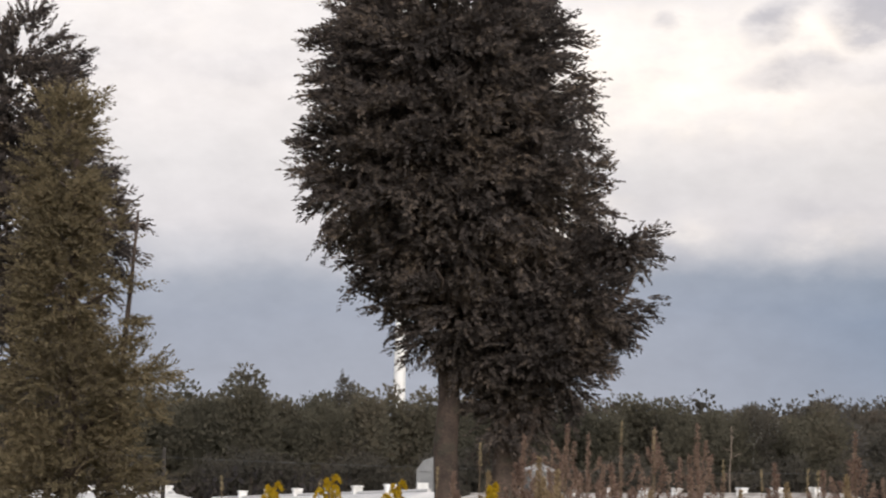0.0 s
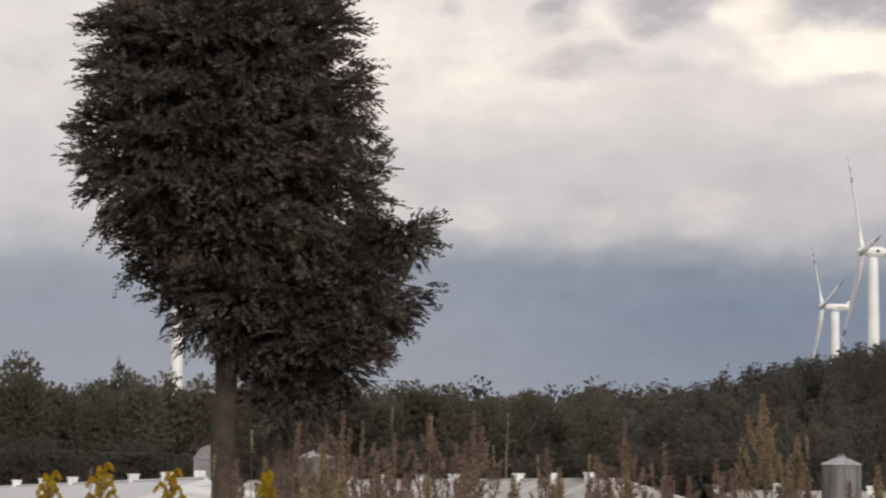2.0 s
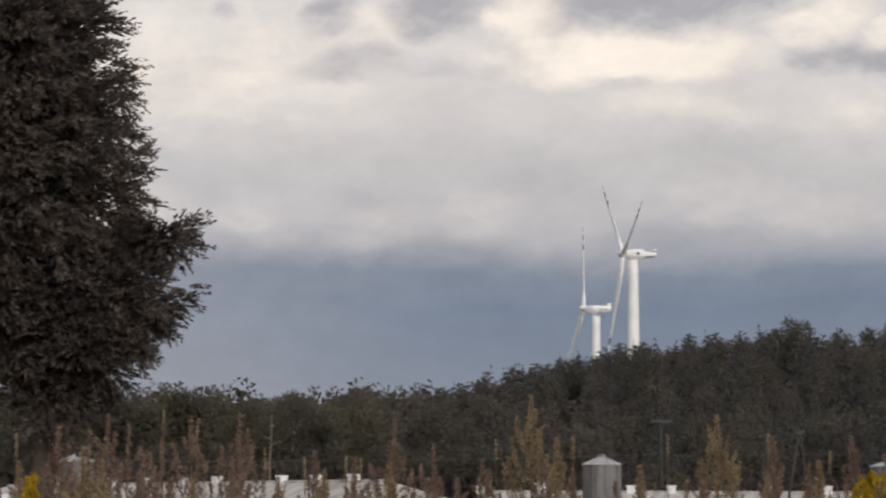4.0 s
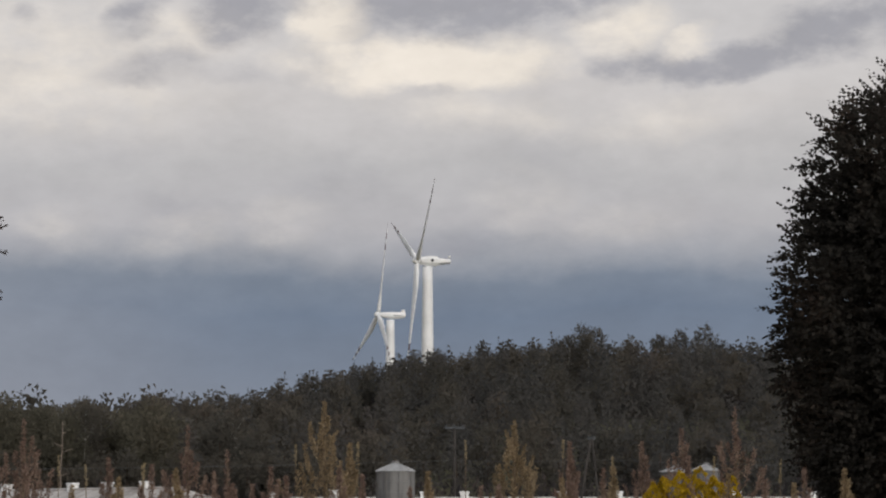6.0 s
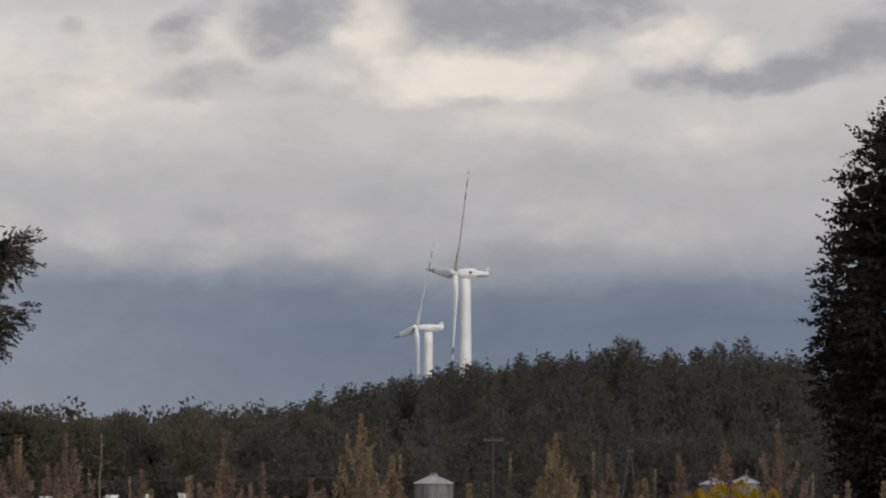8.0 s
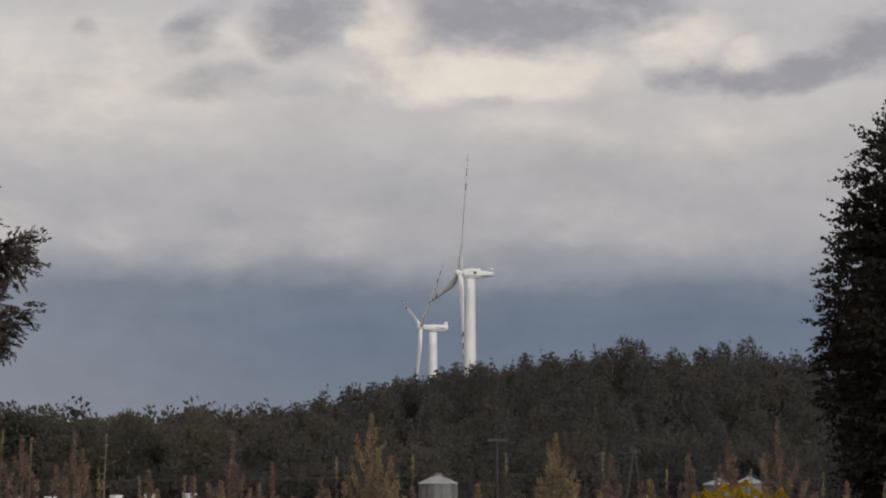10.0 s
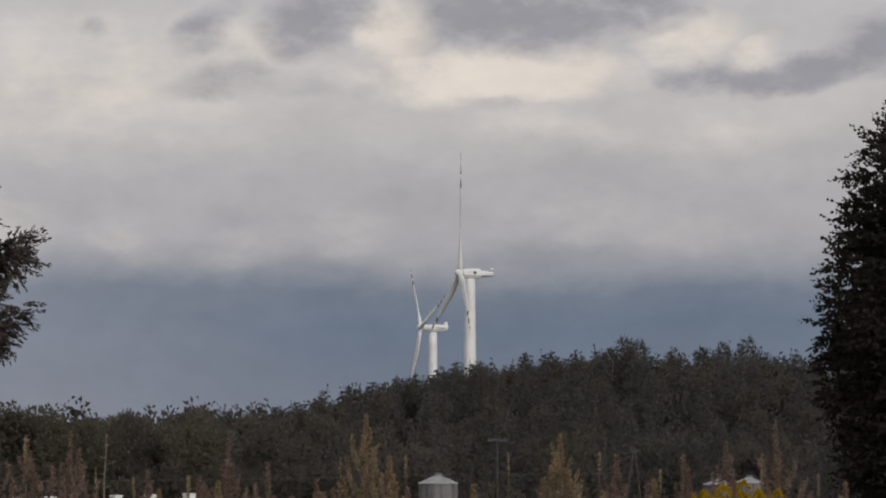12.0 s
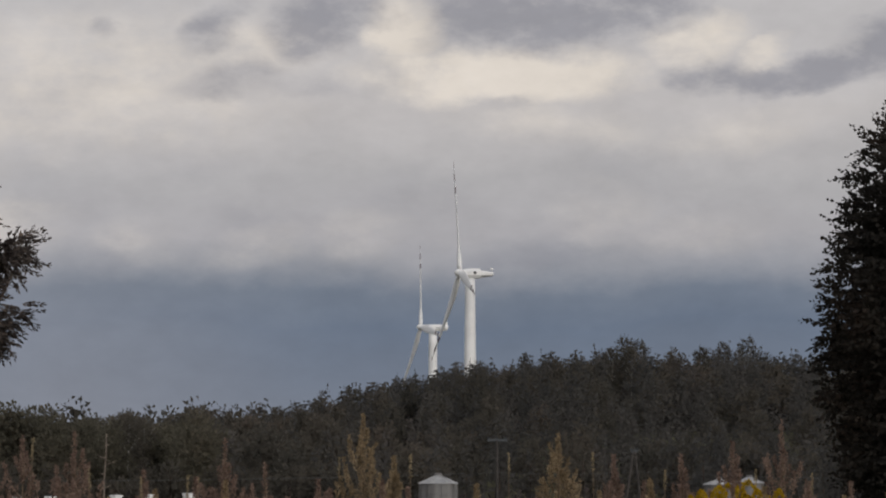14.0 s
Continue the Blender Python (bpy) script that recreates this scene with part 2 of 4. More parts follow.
def crown_points(lobes, count, rng, rough=0.1, inner=0.45):
    """Twig seats in and on a crown made of ellipsoid lobes (centre, radii, share); each with its outward way."""
    total = sum(l[2] for l in lobes)
    pts, ways = [], []
    for centre, radii, share in lobes:
        n = int(count * share / total)
        d = unit(rng.normal(size=(n, 3)))
        r = inner + (1 - inner) * rng.uniform(size=n) ** 0.45
        lumps = np.array([noise.noise(Vector(q * 2.3) + Vector(centre)) for q in d])
        r = r * (1 + rough * 1.6 * lumps) * rng.uniform(1 - rough, 1 + rough * 0.4, size=n)
        pts.append(np.array(centre) + d * np.array(radii) * r[:, None])
        ways.append(unit(d * np.array([1, 1, 0.75])))
    return np.concatenate(pts), np.concatenate(ways)


def boughs(points, ways, each, size, rng):
    """Gather twigs into flat, outward-pointing boughs."""
    n = len(points)
    ways = unit(ways + np.array([0, 0, -0.12]) + rng.normal(scale=0.2, size=ways.shape))
    across = unit(np.cross(ways, np.array([0.0, 0.0, 1.0])))
    t = rng.uniform(-0.35, 0.75, size=(n, each))
    w = rng.normal(scale=0.36, size=(n, each)) * (1.05 - t)
    h = rng.normal(scale=0.13, size=(n, each))
    s = (size * rng.uniform(0.6, 1.25, size=n))[:, None, None]
    pts = points[:, None] + s * (ways[:, None] * t[..., None] + across[:, None] * w[..., None] + np.array([0, 0, 1.0]) * (h - 0.10 * t ** 2)[..., None])
    out = unit(ways[:, None] + across[:, None] * (w * 0.9)[..., None] + rng.normal(scale=0.1, size=(n, each, 3)))
    return pts.reshape(-1, 3), out.reshape(-1, 3)


def limb_path(a, b, rng, sway=0.12, n=6):
    a, b = np.array(a, float), np.array(b, float)
    k = np.linalg.norm(b - a) * sway
    return [Vector(a + (b - a) * t + rng.normal(scale=k * math.sin(math.pi * t) * 0.5, size=3)) for t in np.linspace(0, 1, n)]


# ---- ground ----
def rise(x, y):
    """Height of the land: flat fields, a wooded hill to the right that starts behind the farm."""
    d, a = math.hypot(x, y), math.degrees(math.atan2(x, y))
    s = lambda v, lo, hi: (lambda q: q * q * (3 - 2 * q))(min(1, max(0, (v - lo) / (hi - lo))))
    hill = 20.0 * s(a, -11.3, 3.0) * (1 - 0.35 * s(a, 9, 25)) * s(d, 262, 440) * (1 - 0.6 * s(d, 560, 820))
    low = 2.0 * s(d, 265, 420) * (1 - s(abs(a), 40, 80))
    return (hill + low) * (1 if y > 0 else 0)


def ground():
    bm = bmesh.new()
    rings = [0, 5, 10, 20, 40, 80, 130, 180, 220, 250, 262, 280, 300, 320, 340, 360, 380, 400, 420, 440, 470, 520, 560, 620, 700, 760, 820, 900, 1000, 1300, 1800, 2600, 3600, 4600]
    spokes = 144
    rows = []
    for d in rings[1:]:
        rows.append([bm.verts.new((d * math.sin(2 * math.pi * k / spokes), d * math.cos(2 * math.pi * k / spokes),
                                   rise(d * math.sin(2 * math.pi * k / spokes), d * math.cos(2 * math.pi * k / spokes)))) for k in range(spokes)])
    hub = bm.verts.new((0, 0, 0))
    for k in range(spokes):
        bm.faces.new((hub, rows[0][(k + 1) % spokes], rows[0][k]))
    for a, b in zip(rows, rows[1:]):
        for k in range(spokes):
            bm.faces.new((a[k], a[(k + 1) % spokes], b[(k + 1) % spokes], b[k]))
    bmesh.ops.recalc_face_normals(bm, faces=bm.faces)
    ob = part("ground", bm, M_GROUND, smooth=True)
    return tagged(ob, "rough grass field rising to a wooded hill", "ground", kind="structure")


ground()


# ---- sky of clouds ----
def srgb(r, g, b):
    return tuple((c / 255 / 12.92 if c <= 10 else ((c / 255 + 0.055) / 1.055) ** 2.4) for c in (r, g, b))


# each cloud: bearing, rise, half width, half height, slant in degrees, density
DARK_CLOUDS = [
    (1.0, 12.55, 1.6, 0.75, 0, 0.95), (2.9, 12.45, 2.1, 0.75, 0, 1.0), (4.6, 12.75, 1.5, 0.7, 10, 0.95), (3.0, 14.2, 3.8, 0.9, 0, 0.95), (-0.2, 12.05, 0.8, 0.38, 20, 0.6),
    (-3.3, 12.3, 1.1, 0.72, 25, 0.95), (-2.2, 12.75, 0.9, 0.5, 0, 0.7), (-3.7, 12.05, 0.55, 0.35, 30, 0.6), (-5.75, 12.1, 0.85, 0.42, 32, 0.78), (-8.4, 12.05, 0.4, 0.28, 10, 0.5),
    (-5.3, 10.95, 1.4, 0.36, 10, 0.56), (-4.2, 10.8, 1.9, 0.26, -3, 0.42), (6.35, 10.88, 0.9, 0.36, 3, 0.85), (7.9, 10.85, 1.3, 0.34, 2, 0.9), (9.4, 11.1, 1.5, 0.45, 8, 0.95), (10.9, 11.7, 1.6, 0.7, 20, 0.95), (13.5, 12.6, 2.4, 0.9, 15, 0.85),
    (1.2, 10.3, 0.6, 0.16, 5, 0.35), (-12.8, 12.6, 0.5, 0.35, 0, 0.4), (-0.9, 8.3, 1.1, 0.55, 10, 0.3), (-5.0, 7.6, 0.9, 0.3, -15, 0.3), (-18.5, 10.8, 2.2, 0.4, 5, 0.3), (-6.6, 8.9, 1.6, 0.5, 0, 0.25), (4.4, 8.8, 1.4, 0.5, -10, 0.25),
    (-23.0, 11.0, 2.4, 0.5, 0, 0.3), (-11.0, 8.7, 2.0, 0.6, 10, 0.25), (1.6, 6.6, 1.4, 0.35, 8, 0.45), (-8.4, 6.5, 1.0, 0.3, 0, 0.3)]
BRIGHT_CLOUDS = [
    (1.3, 11.1, 3.0, 0.62, 0, 1.0), (7.5, 11.45, 0.6, 0.42, 25, 0.75), (6.0, 11.8, 1.1, 0.6, 15, 0.68), (-1.2, 12.1, 0.8, 0.7, 20, 0.95), (-8.5, 10.8, 4.0, 1.6, 0, 0.45), (-4.5, 11.75, 1.6, 0.6, 0, 0.55),
    (-4.6, 6.9, 1.2, 0.45, 8, 0.24), (-7.4, 7.0, 1.0, 0.5, -6, 0.24), (-2.2, 7.2, 1.0, 0.6, 12, 0.24), (-13.0, 10.3, 2.6, 2.2, 0, 0.55), (2.6, 9.9, 2.4, 0.5, -8, 0.35), (7.0, 9.6, 2.2, 0.5, 10, 0.3),
    (-20.5, 12.5, 4.0, 1.2, 0, 0.2), (3.9, 7.6, 1.2, 0.7, -8, 0.22), (6.0, 7.2, 1.6, 0.5, 6, 0.2), (-11.5, 7.2, 2.0, 0.7, 5, 0.4)]


def cloud_material():
    n = Nodes("cloud_cover")
    xyz = n.add("ShaderNodeSeparateXYZ")
    at = n.add("ShaderNodeTexCoord").outputs["Object"]
    n.put(at, xyz.inputs[0])
    x, y, z = xyz.outputs
    deg = 180 / math.pi
    u = n.math("MULTIPLY", n.math("ARCTAN2", x, y), deg)
    v = n.math("MULTIPLY", n.math("ARCTAN2", z, n.math("SQRT", n.math("ADD", n.math("MULTIPLY", x, x), n.math("MULTIPLY", y, y)))), deg)
    flat = n.add("ShaderNodeCombineXYZ")
    n.put(u, flat.inputs[0])
    n.put(n.math("MULTIPLY", v, 1.7), flat.inputs[1])
    moved = n.add("ShaderNodeVectorMath")
    moved.operation = "ADD"
    n.put(flat.outputs[0], moved.inputs[0])
    moved.inputs[1].default_value = (31.7, 12.3, 5.1)
    n1, n2 = n.noise(flat.outputs[0], 0.42, 5, 0.58), n.noise(moved.outputs[0], 0.42, 5, 0.58)
    broad = n.noise(flat.outputs[0], 0.16, 3, 0.5)
    fine = n.noise(moved.outputs[0], 1.3, 5, 0.6)
    ripple = n.noise(flat.outputs[0], 1.3, 5, 0.6)
    puff = n.noise(moved.outputs[0], 0.85, 9, 0.6)
    wu = n.math("ADD", u, n.math("ADD", n.math("MULTIPLY", n.math("SUBTRACT", n1, 0.5), 1.5), n.math("MULTIPLY", n.math("SUBTRACT", fine, 0.5), 0.55)))
    wv = n.math("ADD", v, n.math("ADD", n.math("MULTIPLY", n.math("SUBTRACT", n2, 0.5), 0.9), n.math("MULTIPLY", n.math("SUBTRACT", ripple, 0.5), 0.4)))
    bv = n.math("ADD", n.math("ADD", v, n.math("MULTIPLY", n.math("SUBTRACT", broad, 0.5), 1.6)), n.math("MULTIPLY", n.math("SUBTRACT", n1, 0.5), 0.9))
    stops = [(0.0, srgb(122, 128, 138)), (2.6, srgb(119, 126, 138)), (3.8, srgb(111, 120, 134)), (5.0, srgb(106, 117, 133)), (5.75, srgb(114, 123, 136)),
             (6.4, srgb(147, 149, 155)), (7.2, srgb(169, 167, 169)), (8.6, srgb(175, 173, 173)), (10.2, srgb(190, 186, 184)), (12.0, srgb(190, 187, 186)), (20.0, srgb(176, 175, 175))]
    colour = n.ramp(n.math("DIVIDE", bv, 20.0), [(a / 20.0, c) for a, c in stops])
    # lighter to the left, where the cover thins
    side = n.math("MULTIPLY", n.smooth(n.math("MULTIPLY", u, -1.0), 2.0, 16.0), n.smooth(v, 4.0, 8.0))
    colour = n.mix(n.math("MULTIPLY", side, 0.2), colour, (*srgb(194, 193, 196), 1))
    thin = n.math("MULTIPLY", n.smooth(n.math("MULTIPLY", u, -1.0), 1.0, 10.0), n.math("SUBTRACT", 1.0, n.smooth(v, 4.6, 7.0)))
    colour = n.mix(n.math("MULTIPLY", thin, 0.4), colour, (*srgb(150, 151, 157), 1))
    tone = n.math("ADD", 0.81, n.math("ADD", n.math("MULTIPLY", n1, 0.24), n.math("MULTIPLY", fine, 0.14)))

    def mass(clouds, lo, hi, ragged):
        total = None
        for cu, cv, ru, rv, slant, dens in clouds:
            c, s = math.cos(radians(slant)), math.sin(radians(slant))
            du, dv = n.math("SUBTRACT", wu, cu), n.math("SUBTRACT", wv, cv)
            a = n.math("DIVIDE", n.math("ADD", n.math("MULTIPLY", du, c), n.math("MULTIPLY", dv, s)), ru * 1.5)
            b = n.math("DIVIDE", n.math("SUBTRACT", n.math("MULTIPLY", dv, c), n.math("MULTIPLY", du, s)), rv * 1.5)
            r = n.math("ADD", n.math("MULTIPLY", a, a), n.math("MULTIPLY", b, b))
            m = n.math("MULTIPLY", n.math("MAXIMUM", n.math("SUBTRACT", 1.0, r), 0.0), dens)
            total = m if total is None else n.math("MAXIMUM", total, m)
        shaped = n.math("MULTIPLY", total, n.math("ADD", 1.0, n.math("MULTIPLY", n.math("SUBTRACT", puff, 0.5), ragged)))
        return n.smooth(shaped, lo, hi)

    colour = n.mix(n.math("MULTIPLY", mass(BRIGHT_CLOUDS, 0.0, 0.95, 2.2), 0.95), colour, (*srgb(224, 215, 203), 1))
    colour = n.mix(n.math("MULTIPLY", mass(DARK_CLOUDS, 0.0, 1.05, 2.6), 0.80), colour, (*srgb(142, 142, 149), 1))
    grey = n.add("ShaderNodeCombineXYZ")
    for socket in grey.inputs:
        n.put(tone, socket)
    colour = n.mix(1.0, colour, grey.outputs[0], "MULTIPLY")
    glow = n.add("ShaderNodeEmission")
    n.put(colour, glow.inputs[0])
    n.tree.links.new(glow.outputs[0], n.out.inputs[0])
    n.mat.cycles.emission_sampling = "NONE"
    return n.mat


def cloud_backdrop():
    bm = bmesh.new()
    R, rows = 4400.0, []
    for j in range(15):
        b = radians(-2 + 50 * j / 14)
        rows.append([bm.verts.new((R * math.cos(b) * math.sin(radians(a)), R * math.cos(b) * math.cos(radians(a)), R * math.sin(b))) for a in range(-90, 91, 3)])
    for p, q in zip(rows, rows[1:]):
        for k in range(len(p) - 1):
            bm.faces.new((p[k], p[k + 1], q[k + 1], q[k]))
    ob = part("backdrop", bm, cloud_material(), smooth=True)
    return tagged(ob, "drifting grey cloud cover over a blue-grey horizon band", "sky", kind="structure")


CLOUDS = cloud_backdrop()


# ---- wind turbines ----
def wind_turbine(bearing, dist, hub_z, blade, turn, base_r, top_r, tilt, cone, overhang, kind, label):
    at = spot(bearing, dist)
    z0 = rise(at.x, at.y)
    root = empty("wind_turbine", (at.x, at.y, z0), turn)
    tagged(root, label, "wind turbine", "wind turbines")
    h = hub_z - z0
    bm = bmesh.new()
    steps = 14
    tube(bm, [(0, 0, h * 0.975 * i / steps) for i in range(steps + 1)], [base_r + (top_r - base_r) * (i / steps) ** 0.9 for i in range(steps + 1)], 28)
    part("tower", bm, M_WHITE, root, smooth=True)
    bm = bmesh.new()
    s = blade / 45.0
    if kind == "long":
        # deep housing over the tower, slim tail towards the rear
        sections = [(-overhang + 1.2 * s, 1.25, -1.3, 1.3), (0.2, 1.7, -2.0, 1.75), (3.4 * s, 1.75, -1.9, 1.75), (4.0 * s, 1.6, -1.55, 1.0), (8.2 * s, 1.3, -0.9, 0.55), (8.7 * s, 1.1, -0.6, 0.4)]
    else:
        sections = [(-overhang + 1.2 * s, 1.2, -1.2, 1.2), (0.0, 1.6, -1.7, 1.5), (4.0 * s, 1.6, -1.7, 1.45), (6.6 * s, 1.45, -1.3, 1.4), (7.4 * s, 1.2, -0.6, 1.3)]
    rings = []
    for x, w, lo, hi in sections:
        w, lo, hi = w * s, lo * s, hi * s
        c = 0.3 * (hi - lo)
        ring = [(x, -w, lo + c), (x, -w + c * .7, lo), (x, w - c * .7, lo), (x, w, lo + c), (x, w, hi - c), (x, w - c * .7, hi), (x, -w + c * .7, hi), (x, -w, hi - c)]
        rings.append([bm.verts.new((px, py, h + pz)) for px, py, pz in ring])
    for a, b in zip(rings, rings[1:]):
        for k in range(8):
            bm.faces.new((a[k], a[(k + 1) % 8], b[(k + 1) % 8], b[k]))
    bm.faces.new(rings[0][::-1])
    bm.faces.new(rings[-1])
    bmesh.ops.recalc_face_normals(bm, faces=bm.faces)
    nacelle = part("nacelle", bm, M_WHITE, root)
    if kind == "long":
        bm = bmesh.new()
        tube(bm, [(1.5 * s, -1.72 * s, h + 0.05 * s), (1.5 * s, -1.80 * s, h + 0.05 * s)], (0.62 * s, 0.62 * s), 20)
        part("logo_mark", bm, M_DARKMARK, nacelle, "dark painted mark")
        bm = bmesh.new()
        box(bm, (3.9 * s, -1.56 * s, h - 1.2 * s), (8.3 * s, -1.40 * s, h - 0.95 * s), 0.02)
        part("side_rail", bm, M_DARKMARK, nacelle, "dark rail under the tail")
        bm = bmesh.new()
        tube(bm, [(8.3 * s, 0, h + 0.3 * s), (8.3 * s, 0, h + 1.5 * s)], [0.12 * s, 0.1 * s], 8)
        box(bm, (7.9 * s, -0.6 * s, h + 1.4 * s), (8.8 * s, 0.6 * s, h + 2.0 * s), 0.1)
        part("beacon", bm, M_LENS, nacelle, "pale beacon on a short mast")
    else:
        bm = bmesh.new()
        box(bm, (5.6 * s, -1.1 * s, h + 1.2 * s), (7.2 * s, 1.1 * s, h + 2.8 * s), 0.25)
        part("tail_cooler", bm, M_WHITE, nacelle, "upright cooler box at the rear")
        bm = bmesh.new()
        box(bm, (1.0 * s, -1.66 * s, h - 0.45 * s), (5.4 * s, -1.60 * s, h - 0.15 * s), 0.02)
        part("side_rail", bm, M_DARKMARK, nacelle, "dark louvre line")
    # rotor: hub with spinner, three blades; turns about its own x axis
    bm = bmesh.new()
    tube(bm, [(-2.1 * s, 0, 0), (-1.9 * s, 0, 0), (-1.3 * s, 0, 0), (-0.4 * s, 0, 0), (0.9 * s, 0, 0)], [0.15 * s, 0.7 * s, 1.25 * s, 1.5 * s, 1.45 * s], 20)
    rotor = part("rotor", bm, M_WHITE, root, "white spinner hub", smooth=True)
    sheet = []
    n = 22
    for i in range(n + 1):
        t = i / n
        r = 1.0 * s + t * (blade - 1.0 * s)
        chord = s * (1.9 + 2.0 * min(1, t / 0.2)) if t < 0.2 else s * (3.9 * (1 - (t - 0.2) / 0.8) ** 0.85 + 0.35)
        thick = chord * (0.95 - 0.75 * min(1, t / 0.22))
        if t < 0.05:
            chord, thick = 1.9 * s, 1.85 * s
        twist = radians(16 * (1 - t) ** 2 + 3)
        lead = -math.sin(radians(cone)) * r - 0.012 * blade * t * t
        ring = []
        for k in range(10):
            a = 2 * math.pi * k / 10
            c, q = chord * 0.5 * math.cos(a) + chord * 0.12 * min(1, t / 0.2), thick * 0.5 * math.sin(a)
            ring.append((lead + q * math.cos(twist) + c * math.sin(twist), c * math.cos(twist) - q * math.sin(twist), r))
        sheet.append(ring)
    bm = bmesh.new()
    rings = [[bm.verts.new(p) for p in ring] for ring in sheet]
    for a, b in zip(rings, rings[1:]):
        for k in range(10):
            bm.faces.new((a[k], a[(k + 1) % 10], b[(k + 1) % 10], b[k]))
    bm.faces.new(rings[0][::-1])
    bm.faces.new(rings[-1])
    bmesh.ops.recalc_face_normals(bm, faces=bm.faces)
    first = part("blade", bm, M_BLADE, rotor, "white blade with dark warning bands", smooth=True)
    for k in (1, 2):
        other = link_mesh_copy("blade", first, rotor)
        other.matrix_basis = pose(0, 0, 0, 120 * k, 0, 0)
    seat = Matrix.Translation((-overhang, 0, h)) @ pose(0, 0, 0, 0, tilt, 0)
    rotor.matrix_basis = seat
    return rotor, seat


def link_mesh_copy(name, source, parent):
    ob = new(name, source.data)
    ob.parent = parent
    if source.get("label"):
        ob["label"] = source["label"]
    return ob


ROTOR_A = wind_turbine(0.655, 890, 100.0, 45.0, 11.5, 3.1, 1.8, 3.2, 2.9, 3.9, "long", "white wind turbine with a long nacelle turning beyond the hill")
ROTOR_B = wind_turbine(-0.24, 950, 84.8, 36.8, 15.0, 2.35, 1.6, 6.0, 0.5, 5.0, "short", "smaller white wind turbine turning beyond the hill")
ROTOR_C = wind_turbine(-15.93, 800, 112.0, 42.0, 11.5, 2.35, 1.6, 4.5, 1.6, 3.9, "long", "white wind turbine mostly hidden by a tree")


# ---- the woods ----
def lump(centre, radii, rng, n=1):
    """A closed rounded lump of foliage: the six sides of a cube blown up, with dents."""
    grid = np.linspace(-1, 1, n + 1)
    vs, fs, k = [], [], 0
    for axis in range(3):
        for sign in (-1, 1):
            a, b = np.meshgrid(grid, grid, indexing="ij")
            v = np.zeros((n + 1, n + 1, 3))
            v[..., axis], v[..., (axis + 1) % 3], v[..., (axis + 2) % 3] = sign, a * sign, b
            vs.append(unit(v.reshape(-1, 3)))
            i, j = np.meshgrid(np.arange(n), np.arange(n), indexing="ij")
            q = (i * (n + 1) + j).ravel()
            fs.append(np.stack([q, q + n + 1, q + n + 2, q + 1], 1) + k)
            k += (n + 1) ** 2
    v = np.concatenate(vs)
    dents = np.array([noise.noise(Vector(d * 1.7) + Vector(centre) * 3.1) for d in v])
    return np.array(centre) + v * np.array(radii) * (1 + 0.3 * dents)[:, None], np.concatenate(fs)


def with_cores(v, f, cores, rng):
    vs, fs, k = [v], [f], len(v)
    for centre, radii in cores:
        a, b = lump(centre, radii, rng)
        vs.append(a)
        fs.append(b + k)
        k += len(a)
    return np.concatenate(vs), np.concatenate(fs)


def massed_crown(masses, n, leaf, rng):
    """A crown of overlapping rounded masses (centre, radii) with leafy tufts over their upper sides."""
    weights = np.array([r[0] * r[2] for c, r in masses])
    pick = rng.choice(len(masses), n, p=weights / weights.sum())
    centre, radii = np.array([c for c, r in masses])[pick], np.array([r for c, r in masses])[pick]
    d = unit(rng.normal(size=(n, 3)) + np.array([0, 0, 0.45]))
    base = centre + d * radii * (0.5 + 0.62 * rng.uniform(0, 1, n) ** 0.6)[:, None]
    way = unit(0.7 * d + np.array([0, 0, 0.45]) + rng.normal(scale=0.6, size=(n, 3)))
    v, f = leaf_quads(base, way, rng.uniform(*leaf, n), rng.uniform(*leaf, n) * 0.65, rng, d)
    return with_cores(v, f, [(c, tuple(0.4 * q for q in r)) for c, r in masses], rng)


def pine_template(rng):
    """A pine: a clumpy crown over the upper half, narrowing to an uneven tip."""
    h = rng.uniform(10.0, 13.5)
    wide = rng.uniform(1.9, 2.7)
    masses = [((0, 0, h * 0.42), (wide * 0.95, wide * 0.95, h * 0.22))]
    for k in range(4):
        a, t = k * 2.4 + rng.uniform(-0.5, 0.5), 0.5 + 0.11 * k
        r = wide * (1.06 - 0.62 * (t - 0.4) / 0.6) * rng.uniform(0.5, 0.72)
        masses.append(((math.cos(a) * wide * 0.48 * (1.25 - t), math.sin(a) * wide * 0.48 * (1.25 - t), h * t), (r, r, r * rng.uniform(0.75, 1.0))))
    masses.append(((rng.uniform(-0.2, 0.2), rng.uniform(-0.2, 0.2), h * 0.91), (0.55, 0.55, h * 0.07)))
    v, f = massed_crown(masses, 290, (0.32, 0.72), rng)
    return v, f, h


def round_template(rng):
    """A broadleaf tree: a wide rounded crown of several masses."""
    h = rng.uniform(9.5, 13)
    wide = rng.uniform(2.7, 3.6)
    masses = [((0, 0, h * 0.5), (wide * 0.9, wide * 0.9, h * 0.32))]
    for k in range(5):
        a, t = k * 2.4 + rng.uniform(-0.5, 0.5), rng.uniform(0.5, 0.82)
        r = wide * rng.uniform(0.42, 0.6)
        masses.append(((math.cos(a) * wide * 0.55 * (1.3 - t), math.sin(a) * wide * 0.55 * (1.3 - t), h * t), (r, r, r * 0.85)))
    masses.append(((rng.uniform(-0.4, 0.4), 0, h * 0.86), (wide * 0.4, wide * 0.4, h * 0.1)))
    v, f = massed_crown(masses, 370, (0.32, 0.72), rng)
    return v, f, h


